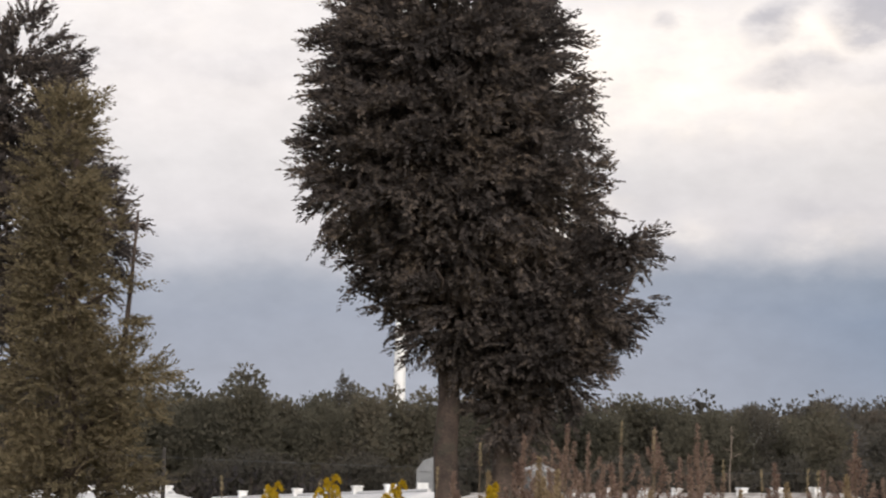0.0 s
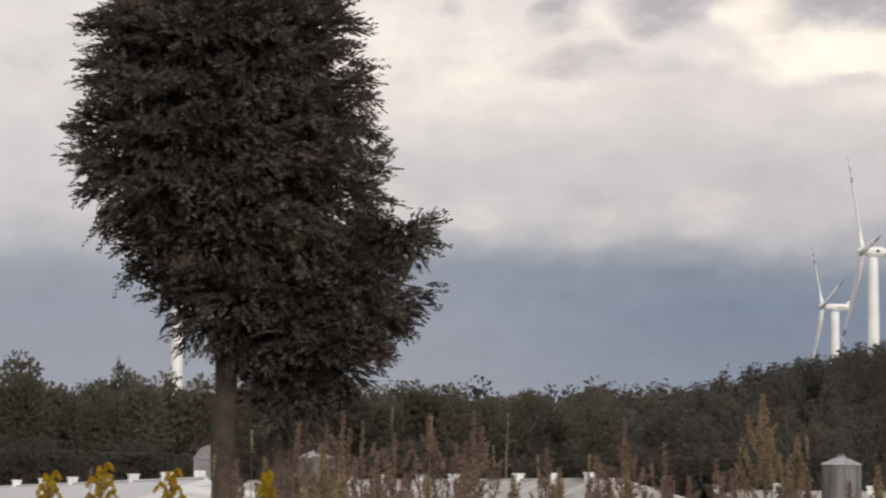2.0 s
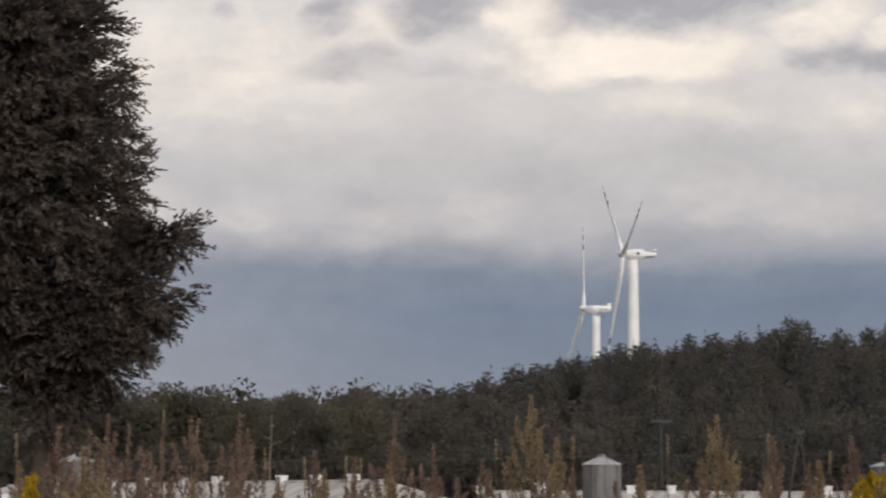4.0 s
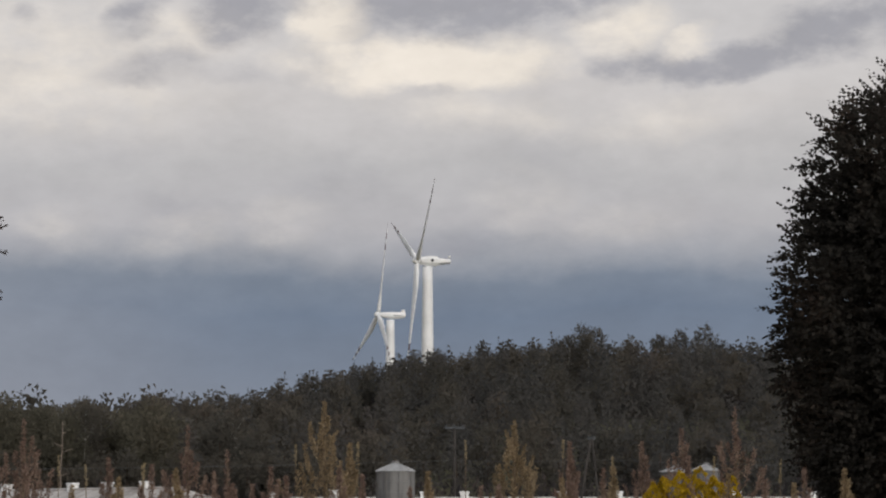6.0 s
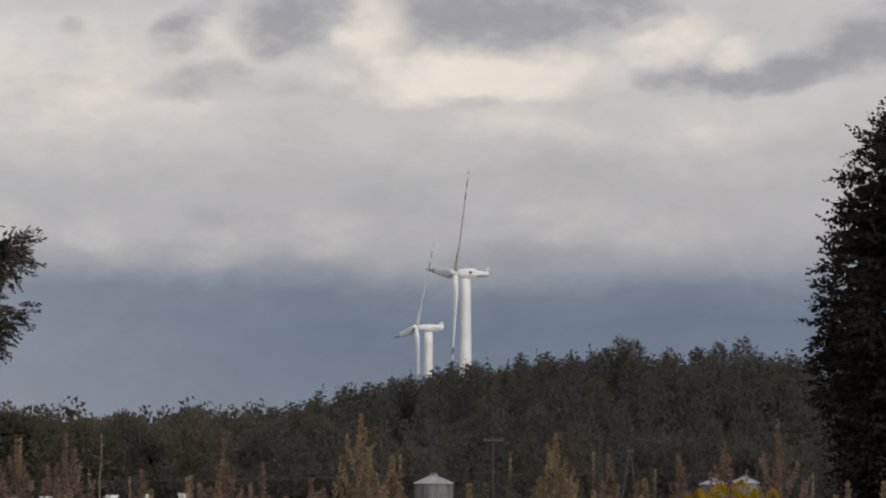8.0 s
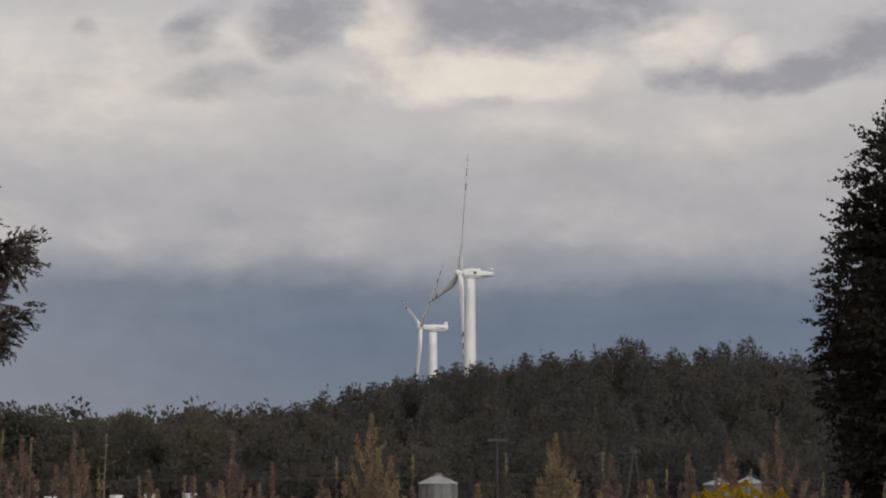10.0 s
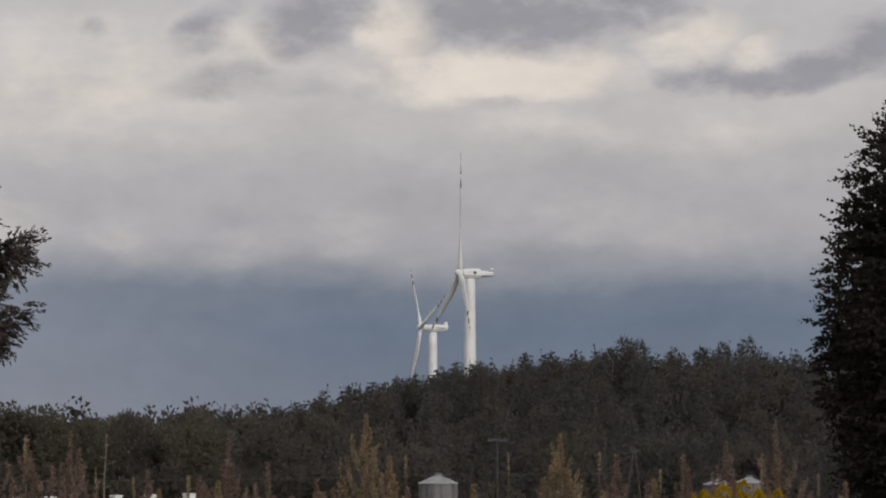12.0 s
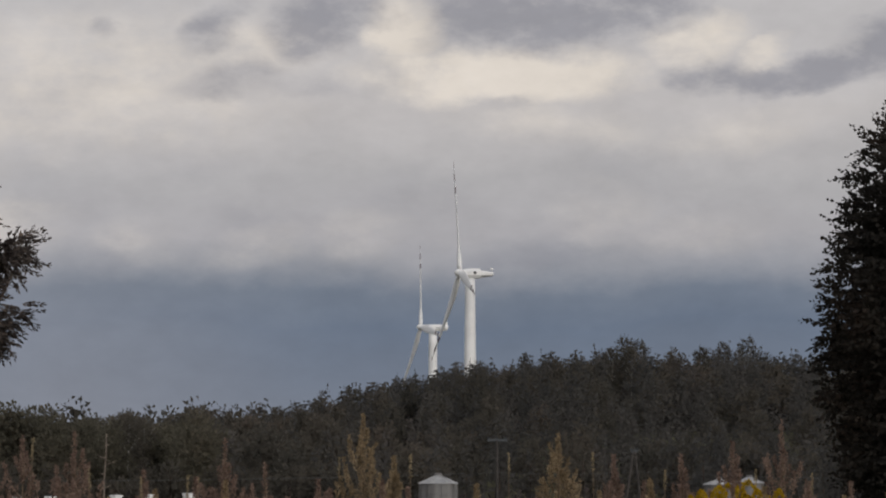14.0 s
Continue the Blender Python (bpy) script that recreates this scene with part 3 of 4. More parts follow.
def grand_template(rng):
    """A tall broadleaf tree of the nearer wood: many rounded masses in small leaf."""
    h = rng.uniform(14.0, 17.5)
    wide = rng.uniform(3.6, 5.0)
    masses = [((0, 0, h * 0.45), (wide * 0.9, wide * 0.9, h * 0.34)), ((0, 0, h * 0.72), (wide * 0.62, wide * 0.62, h * 0.2))]
    for k in range(9):
        a, t = k * 2.4 + rng.uniform(-0.5, 0.5), rng.uniform(0.4, 0.86)
        r = wide * rng.uniform(0.3, 0.48)
        masses.append(((math.cos(a) * wide * 0.7 * (1.25 - t), math.sin(a) * wide * 0.7 * (1.25 - t), h * t), (r, r, r * 0.8)))
    masses.append(((rng.uniform(-0.5, 0.5), 0, h * 0.89), (wide * 0.34, wide * 0.34, h * 0.085)))
    v, f = massed_crown(masses, 1250, (0.3, 0.66), rng)
    return v, f, h


def bush_template(rng):
    n = 85
    d = unit(rng.normal(size=(n, 3)))
    d[:, 2] = np.abs(d[:, 2])
    base = d * np.array([1.9, 1.9, 3.0]) * rng.uniform(0.4, 1, n)[:, None]
    way = unit(d + rng.normal(scale=0.6, size=(n, 3)) + np.array([0, 0, 0.5]))
    v, f = leaf_quads(base, way, rng.uniform(0.3, 0.6, n), rng.uniform(0.12, 0.28, n), rng)
    v, f = with_cores(v, f, [((0.3, 0, 0.9), (0.9, 0.9, 1.1)), ((-0.5, 0.3, 0.8), (0.8, 0.8, 0.9))], rng)
    return v, f, 3.0


def plant(templates, places, rng):
    vs, fs, k = [], [], 0
    for x, y, s in places:
        v, f, h = templates[rng.integers(len(templates))]
        a = rng.uniform(0, 2 * math.pi)
        c, q = math.cos(a), math.sin(a)
        w = v @ np.array([[c, q, 0], [-q, c, 0], [0, 0, 1]]) * s + np.array([x, y, rise(x, y)])
        vs.append(w)
        fs.append(f + k)
        k += len(v)
    return np.concatenate(vs), np.concatenate(fs)


BARE_TRUNKS = (4.05, 4.5, 6.25)     # bearings of birches whose pale stems show on the slope


def woods():
    rng = np.random.default_rng(5)
    pines, rounds, grands, bushes = [[make(rng) for _ in range(6)] for make in (pine_template, round_template, grand_template, bush_template)]
    pine_places, round_places, grand_places, bush_places = [], [], [], []
    for _ in range(1380):
        a, d = rng.uniform(-27, 19), math.sqrt(rng.uniform(266 ** 2, 455 ** 2))
        p = spot(a, d)
        hilly = min(1, max(0, (a + 8) / 7))
        if a > 13 or d > 330 and a < -10 or 375 < d < 403 and min(abs(a - b) for b in BARE_TRUNKS) < 0.13:
            continue
        tall = 1.12 if -11.5 < a < -5.5 else 1.1 if 2.5 < a < 8 else 1.04
        if a < -9.5:
            grand_places.append((p.x, p.y, rng.uniform(0.98, 1.2) * (1.0 if a < -12 else 0.99)))
            continue
        if a < -5.5 and d < 350:
            grand_places.append((p.x, p.y, rng.uniform(0.94, 1.14) * (0.99 - 0.025 * (a + 9.5))))
            continue
        if rng.uniform() < 0.04 + 0.6 * hilly:
            pine_places.append((p.x, p.y, tall * rng.uniform(0.84, 1.04) * (1.54 - 0.54 * min(1, max(0, (a + 12) / 10)))))
        else:
            round_places.append((p.x, p.y, tall * rng.uniform(0.88, 1.05) * (1.60 - 0.62 * min(1, max(0, (a + 12) / 10)))))
    for _ in range(640):
        p = spot(rng.uniform(-9, 14), rng.uniform(415, 452))
        pine_places.append((p.x, p.y, rng.uniform(0.74, 1.02)))
    for _ in range(170):
        p = spot(rng.uniform(-27, -1), rng.uniform(258, 268))
        round_places.append((p.x, p.y, rng.uniform(0.62, 0.92)))
    for k in range(760):
        a = rng.uniform(-26, 13)
        d = rng.uniform(254, 272) if k < 500 else rng.uniform(405, 470)
        p = spot(a, d)
        bush_places.append((p.x, p.y, rng.uniform(0.9, 2.3)))
    for _ in range(260):
        p = spot(rng.uniform(-8, 10), rng.uniform(395, 442))
        bush_places.append((p.x, p.y, rng.uniform(1.5, 2.3)))
    for _ in range(60):
        p = spot(rng.uniform(5.5, 11), rng.uniform(395, 455))
        bush_places.append((p.x, p.y, rng.uniform(1.6, 2.6)))
    tagged(link_mesh("pine_wood", quads_mesh("pine_wood", *plant(pines, pine_places, rng), smooth=True), M_PINE), "dark pines massed over the hillside", "woods", kind="stuff")
    tagged(link_mesh("mixed_wood", quads_mesh("mixed_wood", *plant(rounds, round_places, rng), smooth=True), M_DECID), "olive broadleaf trees among the pines", "woods", kind="stuff")
    tagged(link_mesh("broadleaf_wood", quads_mesh("broadleaf_wood", *plant(grands, grand_places, rng), smooth=True), M_OLIVE), "tall olive-brown broadleaf trees behind the farm", "woods", kind="stuff")
    tagged(link_mesh("undergrowth", quads_mesh("undergrowth", *plant(bushes, bush_places, rng), smooth=True), M_RUST), "dark russet scrub along the wood's edge", "scrub", kind="stuff")
    # trunks show between the crowns at the wood's edge
    bm = bmesh.new()
    for x, y, s in pine_places + round_places + grand_places:
        if math.hypot(x, y) < 300:
            z = rise(x, y)
            tube(bm, [(x, y, z - 0.3), (x, y, z + 4 * s), (x, y, z + 9 * s)], [0.17 * s, 0.13 * s, 0.06 * s], 5)
    tagged(part("tree_trunks", bm, M_PINEBARK), "brown trunks standing in the wood's edge", "woods", kind="stuff")


woods()


def wood_tree(bearing, dist, height, width, material, label, seed, stem=0.2):
    """A single tree that stands out of the wood."""
    rng = np.random.default_rng(seed)
    p = spot(bearing, dist)
    root = empty("birch_tree", (p.x, p.y, rise(p.x, p.y)))
    tagged(root, label, "tree", "birches in the wood")
    bm = bmesh.new()
    tube(bm, limb_path((0, 0, -0.3), (0.2, 0, height * 0.93), rng, 0.03), np.linspace(stem, 0.03, 6), 7)
    for k in range(7):
        t = rng.uniform(0.55, 0.85)
        a = rng.uniform(0, 6.28)
        tube(bm, limb_path((0.1, 0, height * t), (math.cos(a) * width * 0.4, math.sin(a) * width * 0.4, height * (t + 0.14)), rng, 0.1, 4), (0.06, 0.04, 0.03, 0.015), 5)
    part("trunk", bm, M_PALEBARK, root, "pale birch trunk", smooth=True)
    lobes = [((0, 0, height * 0.72), (width * 0.5, width * 0.5, height * 0.28), 1.0), ((width * 0.2, 0, height * 0.55), (width * 0.4, width * 0.4, height * 0.18), 0.5),
             ((-width * 0.15, 0, height * 0.86), (width * 0.3, width * 0.3, height * 0.15), 0.4)]
    pts, ways = crown_points(lobes, 600, rng, 0.2)
    v, f = sprays(pts, unit(ways + np.array([0, 0, 0.2])), rng, (0.4, 0.8), 5, (0.24, 0.44), 0.6, 0.9)
    link_mesh("crown", quads_mesh("crown", v, f), material, root)
    return root


BIRCHES = [(4.4, 432, 15.6, 4.0), (4.75, 436, 15.2, 3.6), (7.35, 434, 15.4, 4.4), (6.75, 436, 14.6, 3.0), (-7.5, 272, 15.6, 3.6), (-7.15, 275, 15.0, 4.0), (-3.95, 300, 13.6, 4.0),
           (-17.2, 285, 18.6, 2.4), (-5.2, 285, 14.0, 4.0), (-9.9, 288, 16.0, 4.0), (-11.8, 290, 16.5, 4.4), (-14.2, 288, 16.5, 4.6), (-19.2, 288, 16.0, 4.5)]
for i, (a, d, h, w) in enumerate(BIRCHES):
    wood_tree(a, d, h, w, M_DECID, "thin-crowned birch with a pale trunk in the wood", 100 + i)
for i, a in enumerate(BARE_TRUNKS):
    wood_tree(a, 403, 13.5, 3.0, M_DECID, "birch with a bare pale stem on the wooded slope", 140 + i, 0.16)


def dead_tree(bearing, dist, height):
    rng = np.random.default_rng(77)
    p = spot(bearing, dist)
    bm = bmesh.new()
    tube(bm, limb_path((0, 0, -0.3), (0.1, 0, height), rng, 0.02), np.linspace(0.13, 0.04, 6), 7)
    for t, dx in ((0.80, -0.9), (0.74, 1.2), (0.66, -0.5), (0.9, 0.4), (0.55, 0.6)):
        tube(bm, limb_path((0.05, 0, height * t), (dx, 0.2, height * t + abs(dx) * 0.35), rng, 0.1, 4), (0.05, 0.045, 0.035, 0.015), 5)
    ob = part("dead_tree", bm, M_DEADWOOD, smooth=True)
    ob.matrix_basis = pose(p.x, p.y, rise(p.x, p.y))
    tagged(ob, "bare pale dead tree with broken side branches", "tree")


dead_tree(-8.02, 250, 12.3)


# ---- farm ----
def poultry_house(left, right, ridge, eave, depth, hip, roof_material, stacks, label):
    """left and right: bearing and distance of the ridge's two ends; stacks: bearing, size."""
    a, b = spot(*left), spot(*right)
    mid = (a + b) / 2
    root = empty("poultry_house", mid, math.degrees(math.atan2(b.y - a.y, b.x - a.x)))
    tagged(root, label, "farm building", "long farm sheds")
    x0, x1 = -(b - a).length / 2, (b - a).length / 2
    along = (b - a).normalized()
    placed = []
    for bearing, size in stacks:
        ray = spot(bearing, 1.0)
        s = (mid.x * ray.y - mid.y * ray.x) / (along.y * ray.x - along.x * ray.y)
        placed.append((s, size))
    stacks = placed
    half = (x1 - x0) / 2
    w = depth / 2
    bm = bmesh.new()
    box(bm, (-half + 0.3, -w + 0.4, 0), (half - 0.3, w - 0.4, eave), 0.02)
    part("wall", bm, M_WALL, root)
    bm = bmesh.new()
    top = [(-half + hip, 0, ridge), (half - hip, 0, ridge)]
    low = [(-half, -w, eave), (half, -w, eave), (half, w, eave), (-half, w, eave)]
    for lift in (0.0, -0.12):
        r0, r1 = [bm.verts.new((p[0], p[1], p[2] + lift)) for p in top]
        a, b, c, d = [bm.verts.new((p[0], p[1], p[2] + lift)) for p in low]
        for face in ((a, b, r1, r0), (c, d, r0, r1), (b, c, r1), (d, a, r0)):
            bm.faces.new(face if lift == 0 else face[::-1])
    part("roof", bm, roof_material, root)
    bm = bmesh.new()
    tube(bm, [(-half + hip, 0, ridge + 0.02), (half - hip, 0, ridge + 0.02)], (0.14, 0.14), 8)
    part("ridge_cap", bm, roof_material, root)
    for x, size in stacks:
        bm = bmesh.new()
        s = size
        box(bm, (x - 0.40 * s, -0.4 * s, ridge - 0.25), (x + 0.40 * s, 0.4 * s, ridge + 0.62 * s), 0.04)
        stack = part("roof_vent", bm, M_STACK, root, "white ridge ventilation stack")
        bm = bmesh.new()
        box(bm, (x - 0.46 * s, -0.46 * s, ridge + 0.5 * s), (x + 0.46 * s, 0.46 * s, ridge + 0.66 * s), 0.03)
        part("collar", bm, M_STACK, stack)
        bm = bmesh.new()
        box(bm, (x - 0.34 * s, -0.34 * s, ridge + 0.64 * s), (x + 0.34 * s, 0.34 * s, ridge + 0.675 * s))
        part("throat", bm, M_STACKCAP, stack)
    return root


WHITE_SHED, GREY_SHED = "long shed with a bright white roof and ridge vents", "long shed with a stained grey roof and white ridge vents"
poultry_house((-27.5, 250), (-20.85, 203), 3.75, 1.9, 14, 2.5, M_ROOF_WHITE, [(-21.4, 0.95), (-22.3, 0.95), (-23.2, 0.95)], WHITE_SHED)
poultry_house((-20.4, 250), (-14.9, 150), 3.7, 1.9, 14, 3.0, M_ROOF_WHITE, [(-19.6, 0.95), (-18.97, 0.95), (-18.3, 0.92), (-17.52, 0.9), (-16.88, 0.88), (-16.1, 0.85)], WHITE_SHED)
poultry_house((-14.7, 244), (-4.3, 189), 4.62, 2.3, 14, 4.5, M_ROOF_GREY, [(-13.6, 0.9), (-12.9, 0.9), (-11.7, 0.9), (-10.9, 0.9), (-10.05, 0.9), (-9.27, 0.9), (-7.74, 0.9), (-6.93, 0.9), (-6.02, 0.95)], GREY_SHED)
poultry_house((-3.7, 226), (11.5, 226), 4.15, 2.3, 14, 4.0, M_ROOF_GREY, [(-3.0, 0.9), (-1.55, 1.25), (0.59, 1.0), (1.54, 1.0), (3.85, 1.0), (5.2, 1.0), (8.0, 1.0), (9.74, 1.0)], GREY_SHED)


def grain_silo(bearing, dist, radius, eave, apex, label):
    p = spot(bearing, dist)
    root = empty("grain_silo", (p.x, p.y, 0))
    tagged(root, label, "silo", "grain silos")
    bm = bmesh.new()
    n = max(3, int(eave / 0.8))
    path, radii = [], []
    for i in range(n):
        for t, r in ((0.02, radius), (0.94, radius), (0.97, radius + 0.03)):
            path.append((0, 0, eave * (i + t) / n))
            radii.append(r)
    tube(bm, path, radii, 24)
    part("drum", bm, M_GALV, root)
    for k in range(8):
        a = 2 * math.pi * k / 8 + 0.2
        bm = bmesh.new()
        tube(bm, [(math.cos(a) * (radius + 0.05), math.sin(a) * (radius + 0.05), 0), (math.cos(a) * (radius + 0.05), math.sin(a) * (radius + 0.05), eave)], (0.05, 0.05), 4)
        part("stiffener", bm, M_GALV, root)
    bm = bmesh.new()
    tube(bm, [(0, 0, eave - 0.06), (0, 0, eave), (0, 0, apex - 0.12), (0, 0, apex)], (radius + 0.12, radius + 0.12, 0.35, 0.3), 16)
    roof = part("roof", bm, M_GALV_LIGHT, root, "bright ribbed cone roof")
    for k in range(16):
        a = 2 * math.pi * k / 16
        bm = bmesh.new()
        tube(bm, [(math.cos(a) * (radius + 0.1), math.sin(a) * (radius + 0.1), eave + 0.03), (math.cos(a) * 0.33, math.sin(a) * 0.33, apex - 0.08)], (0.03, 0.03), 4)
        part("rib", bm, M_GALV_LIGHT, roof)
    bm = bmesh.new()
    tube(bm, [(0, 0, apex - 0.05), (0, 0, apex + 0.12), (0, 0, apex + 0.16)], (0.3, 0.3, 0.22), 12)
    part("filling_cap", bm, M_GALV, roof)
    return root


grain_silo(-0.11, 190, 1.47, 5.95, 6.6, "galvanised grain silo with a bright cone roof")
grain_silo(-12.56, 186, 1.3, 5.9, 6.45, "galvanised grain silo with a bright cone roof")
grain_silo(6.57, 238, 1.5, 6.9, 7.45, "galvanised grain silo with a bright cone roof")
grain_silo(7.28, 238, 1.35, 7.05, 7.65, "galvanised grain silo with a bright cone roof")


def feed_hopper(bearing, dist):
    p = spot(bearing, dist)
    root = empty("feed_hopper", (p.x, p.y, 0))
    tagged(root, "grey sheet-metal hopper tower behind the sheds", "hopper")
    bm = bmesh.new()
    box(bm, (-0.72, -0.9, 0), (0.72, 0.9, 6.1), 0.05)
    part("shaft", bm, M_PANEL, root)
    bm = bmesh.new()
    v = [bm.verts.new(c) for c in ((-0.76, -1, 6.05), (0.76, -1, 6.05), (0.76, 1, 6.05), (-0.76, 1, 6.05), (-0.1, -1, 7.0), (0.76, -1, 7.3), (0.76, 1, 7.3), (-0.1, 1, 7.0))]
    for face in ((0, 1, 5, 4), (1, 2, 6, 5), (2, 3, 7, 6), (3, 0, 4, 7), (4, 5, 6, 7), (3, 2, 1, 0)):
        bm.faces.new([v[i] for i in face])
    part("sloped_cap", bm, M_PANEL, root)
    bm = bmesh.new()
    box(bm, (-0.6, -1.0, 4.4), (0.4, -0.9, 5.1), 0.02)
    part("hatch", bm, M_STACK, root, "white hatch")


feed_hopper(-15.22, 206)


# ---- power line ----
def utility_pole(bearing, dist, height, kind):
    p = spot(bearing, dist)
    root = empty("utility_pole", (p.x, p.y, 0))
    tagged(root, "wooden A-frame power pole" if kind == "frame" else "wooden power pole with a dark crossarm" if kind == "bar" else "plain grey wooden pole", "pole", "power line poles")
    if kind == "frame":
        for dx in (-1.7, 1.0):
            bm = bmesh.new()
            tube(bm, [(dx, 0, -0.2), (0.06 * (1 if dx > 0 else -1), 0, height)], (0.15, 0.10), 8)
            part("leg", bm, M_WOODPOLE, root, smooth=True)
        bm = bmesh.new()
        box(bm, (-0.95, -0.06, height * 0.5), (0.6, 0.06, height * 0.5 + 0.14), 0.02)
        part("brace", bm, M_WOODPOLE, root)
    else:
        bm = bmesh.new()
        tube(bm, [(0, 0, -0.2), (0, 0, height * 0.5), (0, 0, height)], (0.17, 0.14, 0.10), 10)
        part("shaft", bm, M_WOODPOLE, root, smooth=True)
    if kind != "plain":
        bm = bmesh.new()
        half = 0.95 if kind == "bar" else 0.35
        box(bm, (-half, -0.07, height - 0.1), (half, 0.07, height + 0.12), 0.02)
        arm = part("crossarm", bm, M_DARKMARK, root, "dark crossarm")
        for x in (-half * 0.85, 0, half * 0.85):
            bm = bmesh.new()
            tube(bm, [(x, 0, height + 0.11), (x, 0, height + 0.2), (x, 0, height + 0.3)], (0.06, 0.09, 0.05), 8)
            part("insulator", bm, M_DARKMARK, arm)
    return root


POLES = [(-21.48, 150, 6.0, "plain"), (1.3, 225, 10.75, "bar"), (4.57, 222, 9.6, "frame")]
for pole in POLES:
    utility_pole(*pole)


def wires():
    chain = [(-23.0, 230, 7.3), *[(a, d, 7.5) for a, d, h, k in POLES if k != "plain"], (17.0, 219, 7.4)]
    for off in (-0.6, 0.6):
        bm = bmesh.new()
        for p, q in zip(chain, chain[1:]):
            a, b = spot(p[0], p[1], p[2] + 0.25), spot(q[0], q[1], q[2] + 0.25)
            sag = min(0.9, (a - b).length * 0.015)
            path = [a.lerp(b, t) + Vector((0, off, -sag * 4 * t * (1 - t))) for t in np.linspace(0, 1, 13)]
            tube(bm, path, [0.007] * 13, 4)
        tagged(part("power_line", bm, M_WIRE), "thin sagging power line wire between the poles", "wire", "power line wires")


wires()


# ---- trees near the viewer ----
def tree(name, bearing, dist, stems, limbs, crowns, label, seed):
    """stems and limbs: (from, to, radius at foot, radius at head); crowns: name, material, lobes, count, droop, twig settings."""
    rng = np.random.default_rng(seed)
    p = spot(bearing, dist)
    root = empty(name, (p.x, p.y, 0), -bearing)
    tagged(root, label, "tree")
    for a, b, r0, r1 in stems:
        bm = bmesh.new()
        path = limb_path(a, b, rng, 0.004, 12)
        tube(bm, path, [r0 * 1.35] + list(np.linspace(r0, r1, 11)), 14, 0.06, rng)
        part("trunk", bm, M_BARK, root, smooth=True)
    for a, b, r0, r1 in limbs:
        bm = bmesh.new()
        tube(bm, limb_path(a, b, rng, 0.1, 7), list(np.linspace(r0, r1, 7)), 7, 0.05, rng)
        part("limb", bm, M_BARK, root, smooth=True)
    for material, lobes, count, droop, twig, rough, inner, per_bough, bough in crowns:
        pts, ways = crown_points(lobes, count // per_bough, rng, rough, inner)
        if per_bough > 1:
            pts, ways = boughs(pts, ways, per_bough, bough, rng)
        ways = unit(ways + np.array([0, 0, droop]) + rng.normal(scale=0.28, size=ways.shape))
        v, f = sprays(pts, ways, rng, *twig)
        link_mesh("crown", quads_mesh("crown", v, f), material, root)
    return root


def spread_limbs(seed, height, n, z0, z1, reach, centre=(0, 0)):
    rng = np.random.default_rng(seed)
    out = []
    for k in range(n):
        t = (k + 0.5) / n
        a = k * 2.4 + rng.uniform(-0.3, 0.3)
        z = z0 + (z1 - z0) * t
        r = reach * rng.uniform(0.7, 1.0) * (1 - 0.4 * t)
        out.append(((centre[0], centre[1], z), (centre[0] + math.cos(a) * r, centre[1] + math.sin(a) * r, z + r * 0.55), 0.09 * (1 - 0.6 * t), 0.015))
    return out


INNER = ((0.35, 0.6), 10, (0.14, 0.24), 0.36, 0.7)
FEATHER = ((0.26, 0.52), 14, (0.085, 0.16), 0.42, 0.65)
tree("broad_tree", -14.74, 40,
     [((0, 0, -0.3), (-0.02, 0, 8.5), 0.23, 0.13), ((0.70, 0.1, -0.3), (1.35, 0.1, 6.4), 0.27, 0.14)],
     spread_limbs(3, 10, 22, 4.2, 9.6, 2.2) + [((0.95, 0.1, 2.6), (2.9, 0.1, 5.2), 0.1, 0.02), ((1.0, 0.1, 3.0), (3.1, -0.4, 6.0), 0.09, 0.02), ((0.8, 0, 2.2), (1.9, 0.3, 4.2), 0.07, 0.02), ((0, 0, 4.0), (-1.0, 0, 5.7), 0.07, 0.02)],
     [(M_LEAF_DARK, [((-0.08, 0, 8.9), (2.2, 2.05, 2.45), 1.1), ((-0.62, 0, 7.6), (1.74, 1.8, 1.5), 0.65), ((0.49, 0, 7.2), (1.75, 1.8, 1.7), 0.6), ((0.41, 0, 5.5), (1.45, 1.4, 1.2), 0.45),
                     ((2.04, 0, 5.4), (0.92, 0.95, 0.78), 0.3), ((2.80, 0, 6.42), (0.3, 0.3, 0.16), 0.09), ((1.42, 0, 4.5), (0.95, 0.9, 0.75), 0.25), ((0.98, 0.1, 3.75), (0.40, 0.4, 0.7), 0.12), ((0.92, 0.3, 4.6), (0.8, 0.5, 0.6), 0.2),
                     ((-0.75, 0, 6.05), (0.8, 0.8, 0.5), 0.12), ((-0.04, 0, 4.95), (0.45, 0.5, 0.35), 0.05), ((-0.20, 0, 10.2), (1.6, 1.6, 1.3), 0.4)], 14500, -0.1, FEATHER, 0.06, 0.3, 11, 0.5),
      (M_LEAF_DARK, [((-0.08, 0, 8.8), (1.85, 1.4, 2.4), 1.2), ((-0.01, 0, 6.7), (1.6, 1.2, 1.5), 0.7), ((1.46, 0, 5.2), (1.05, 0.8, 0.75), 0.35)], 4600, -0.1, INNER, 0.1, 0.0, 1, 0.5)],
     "dense dark feathery tree on two bare stems", 21)
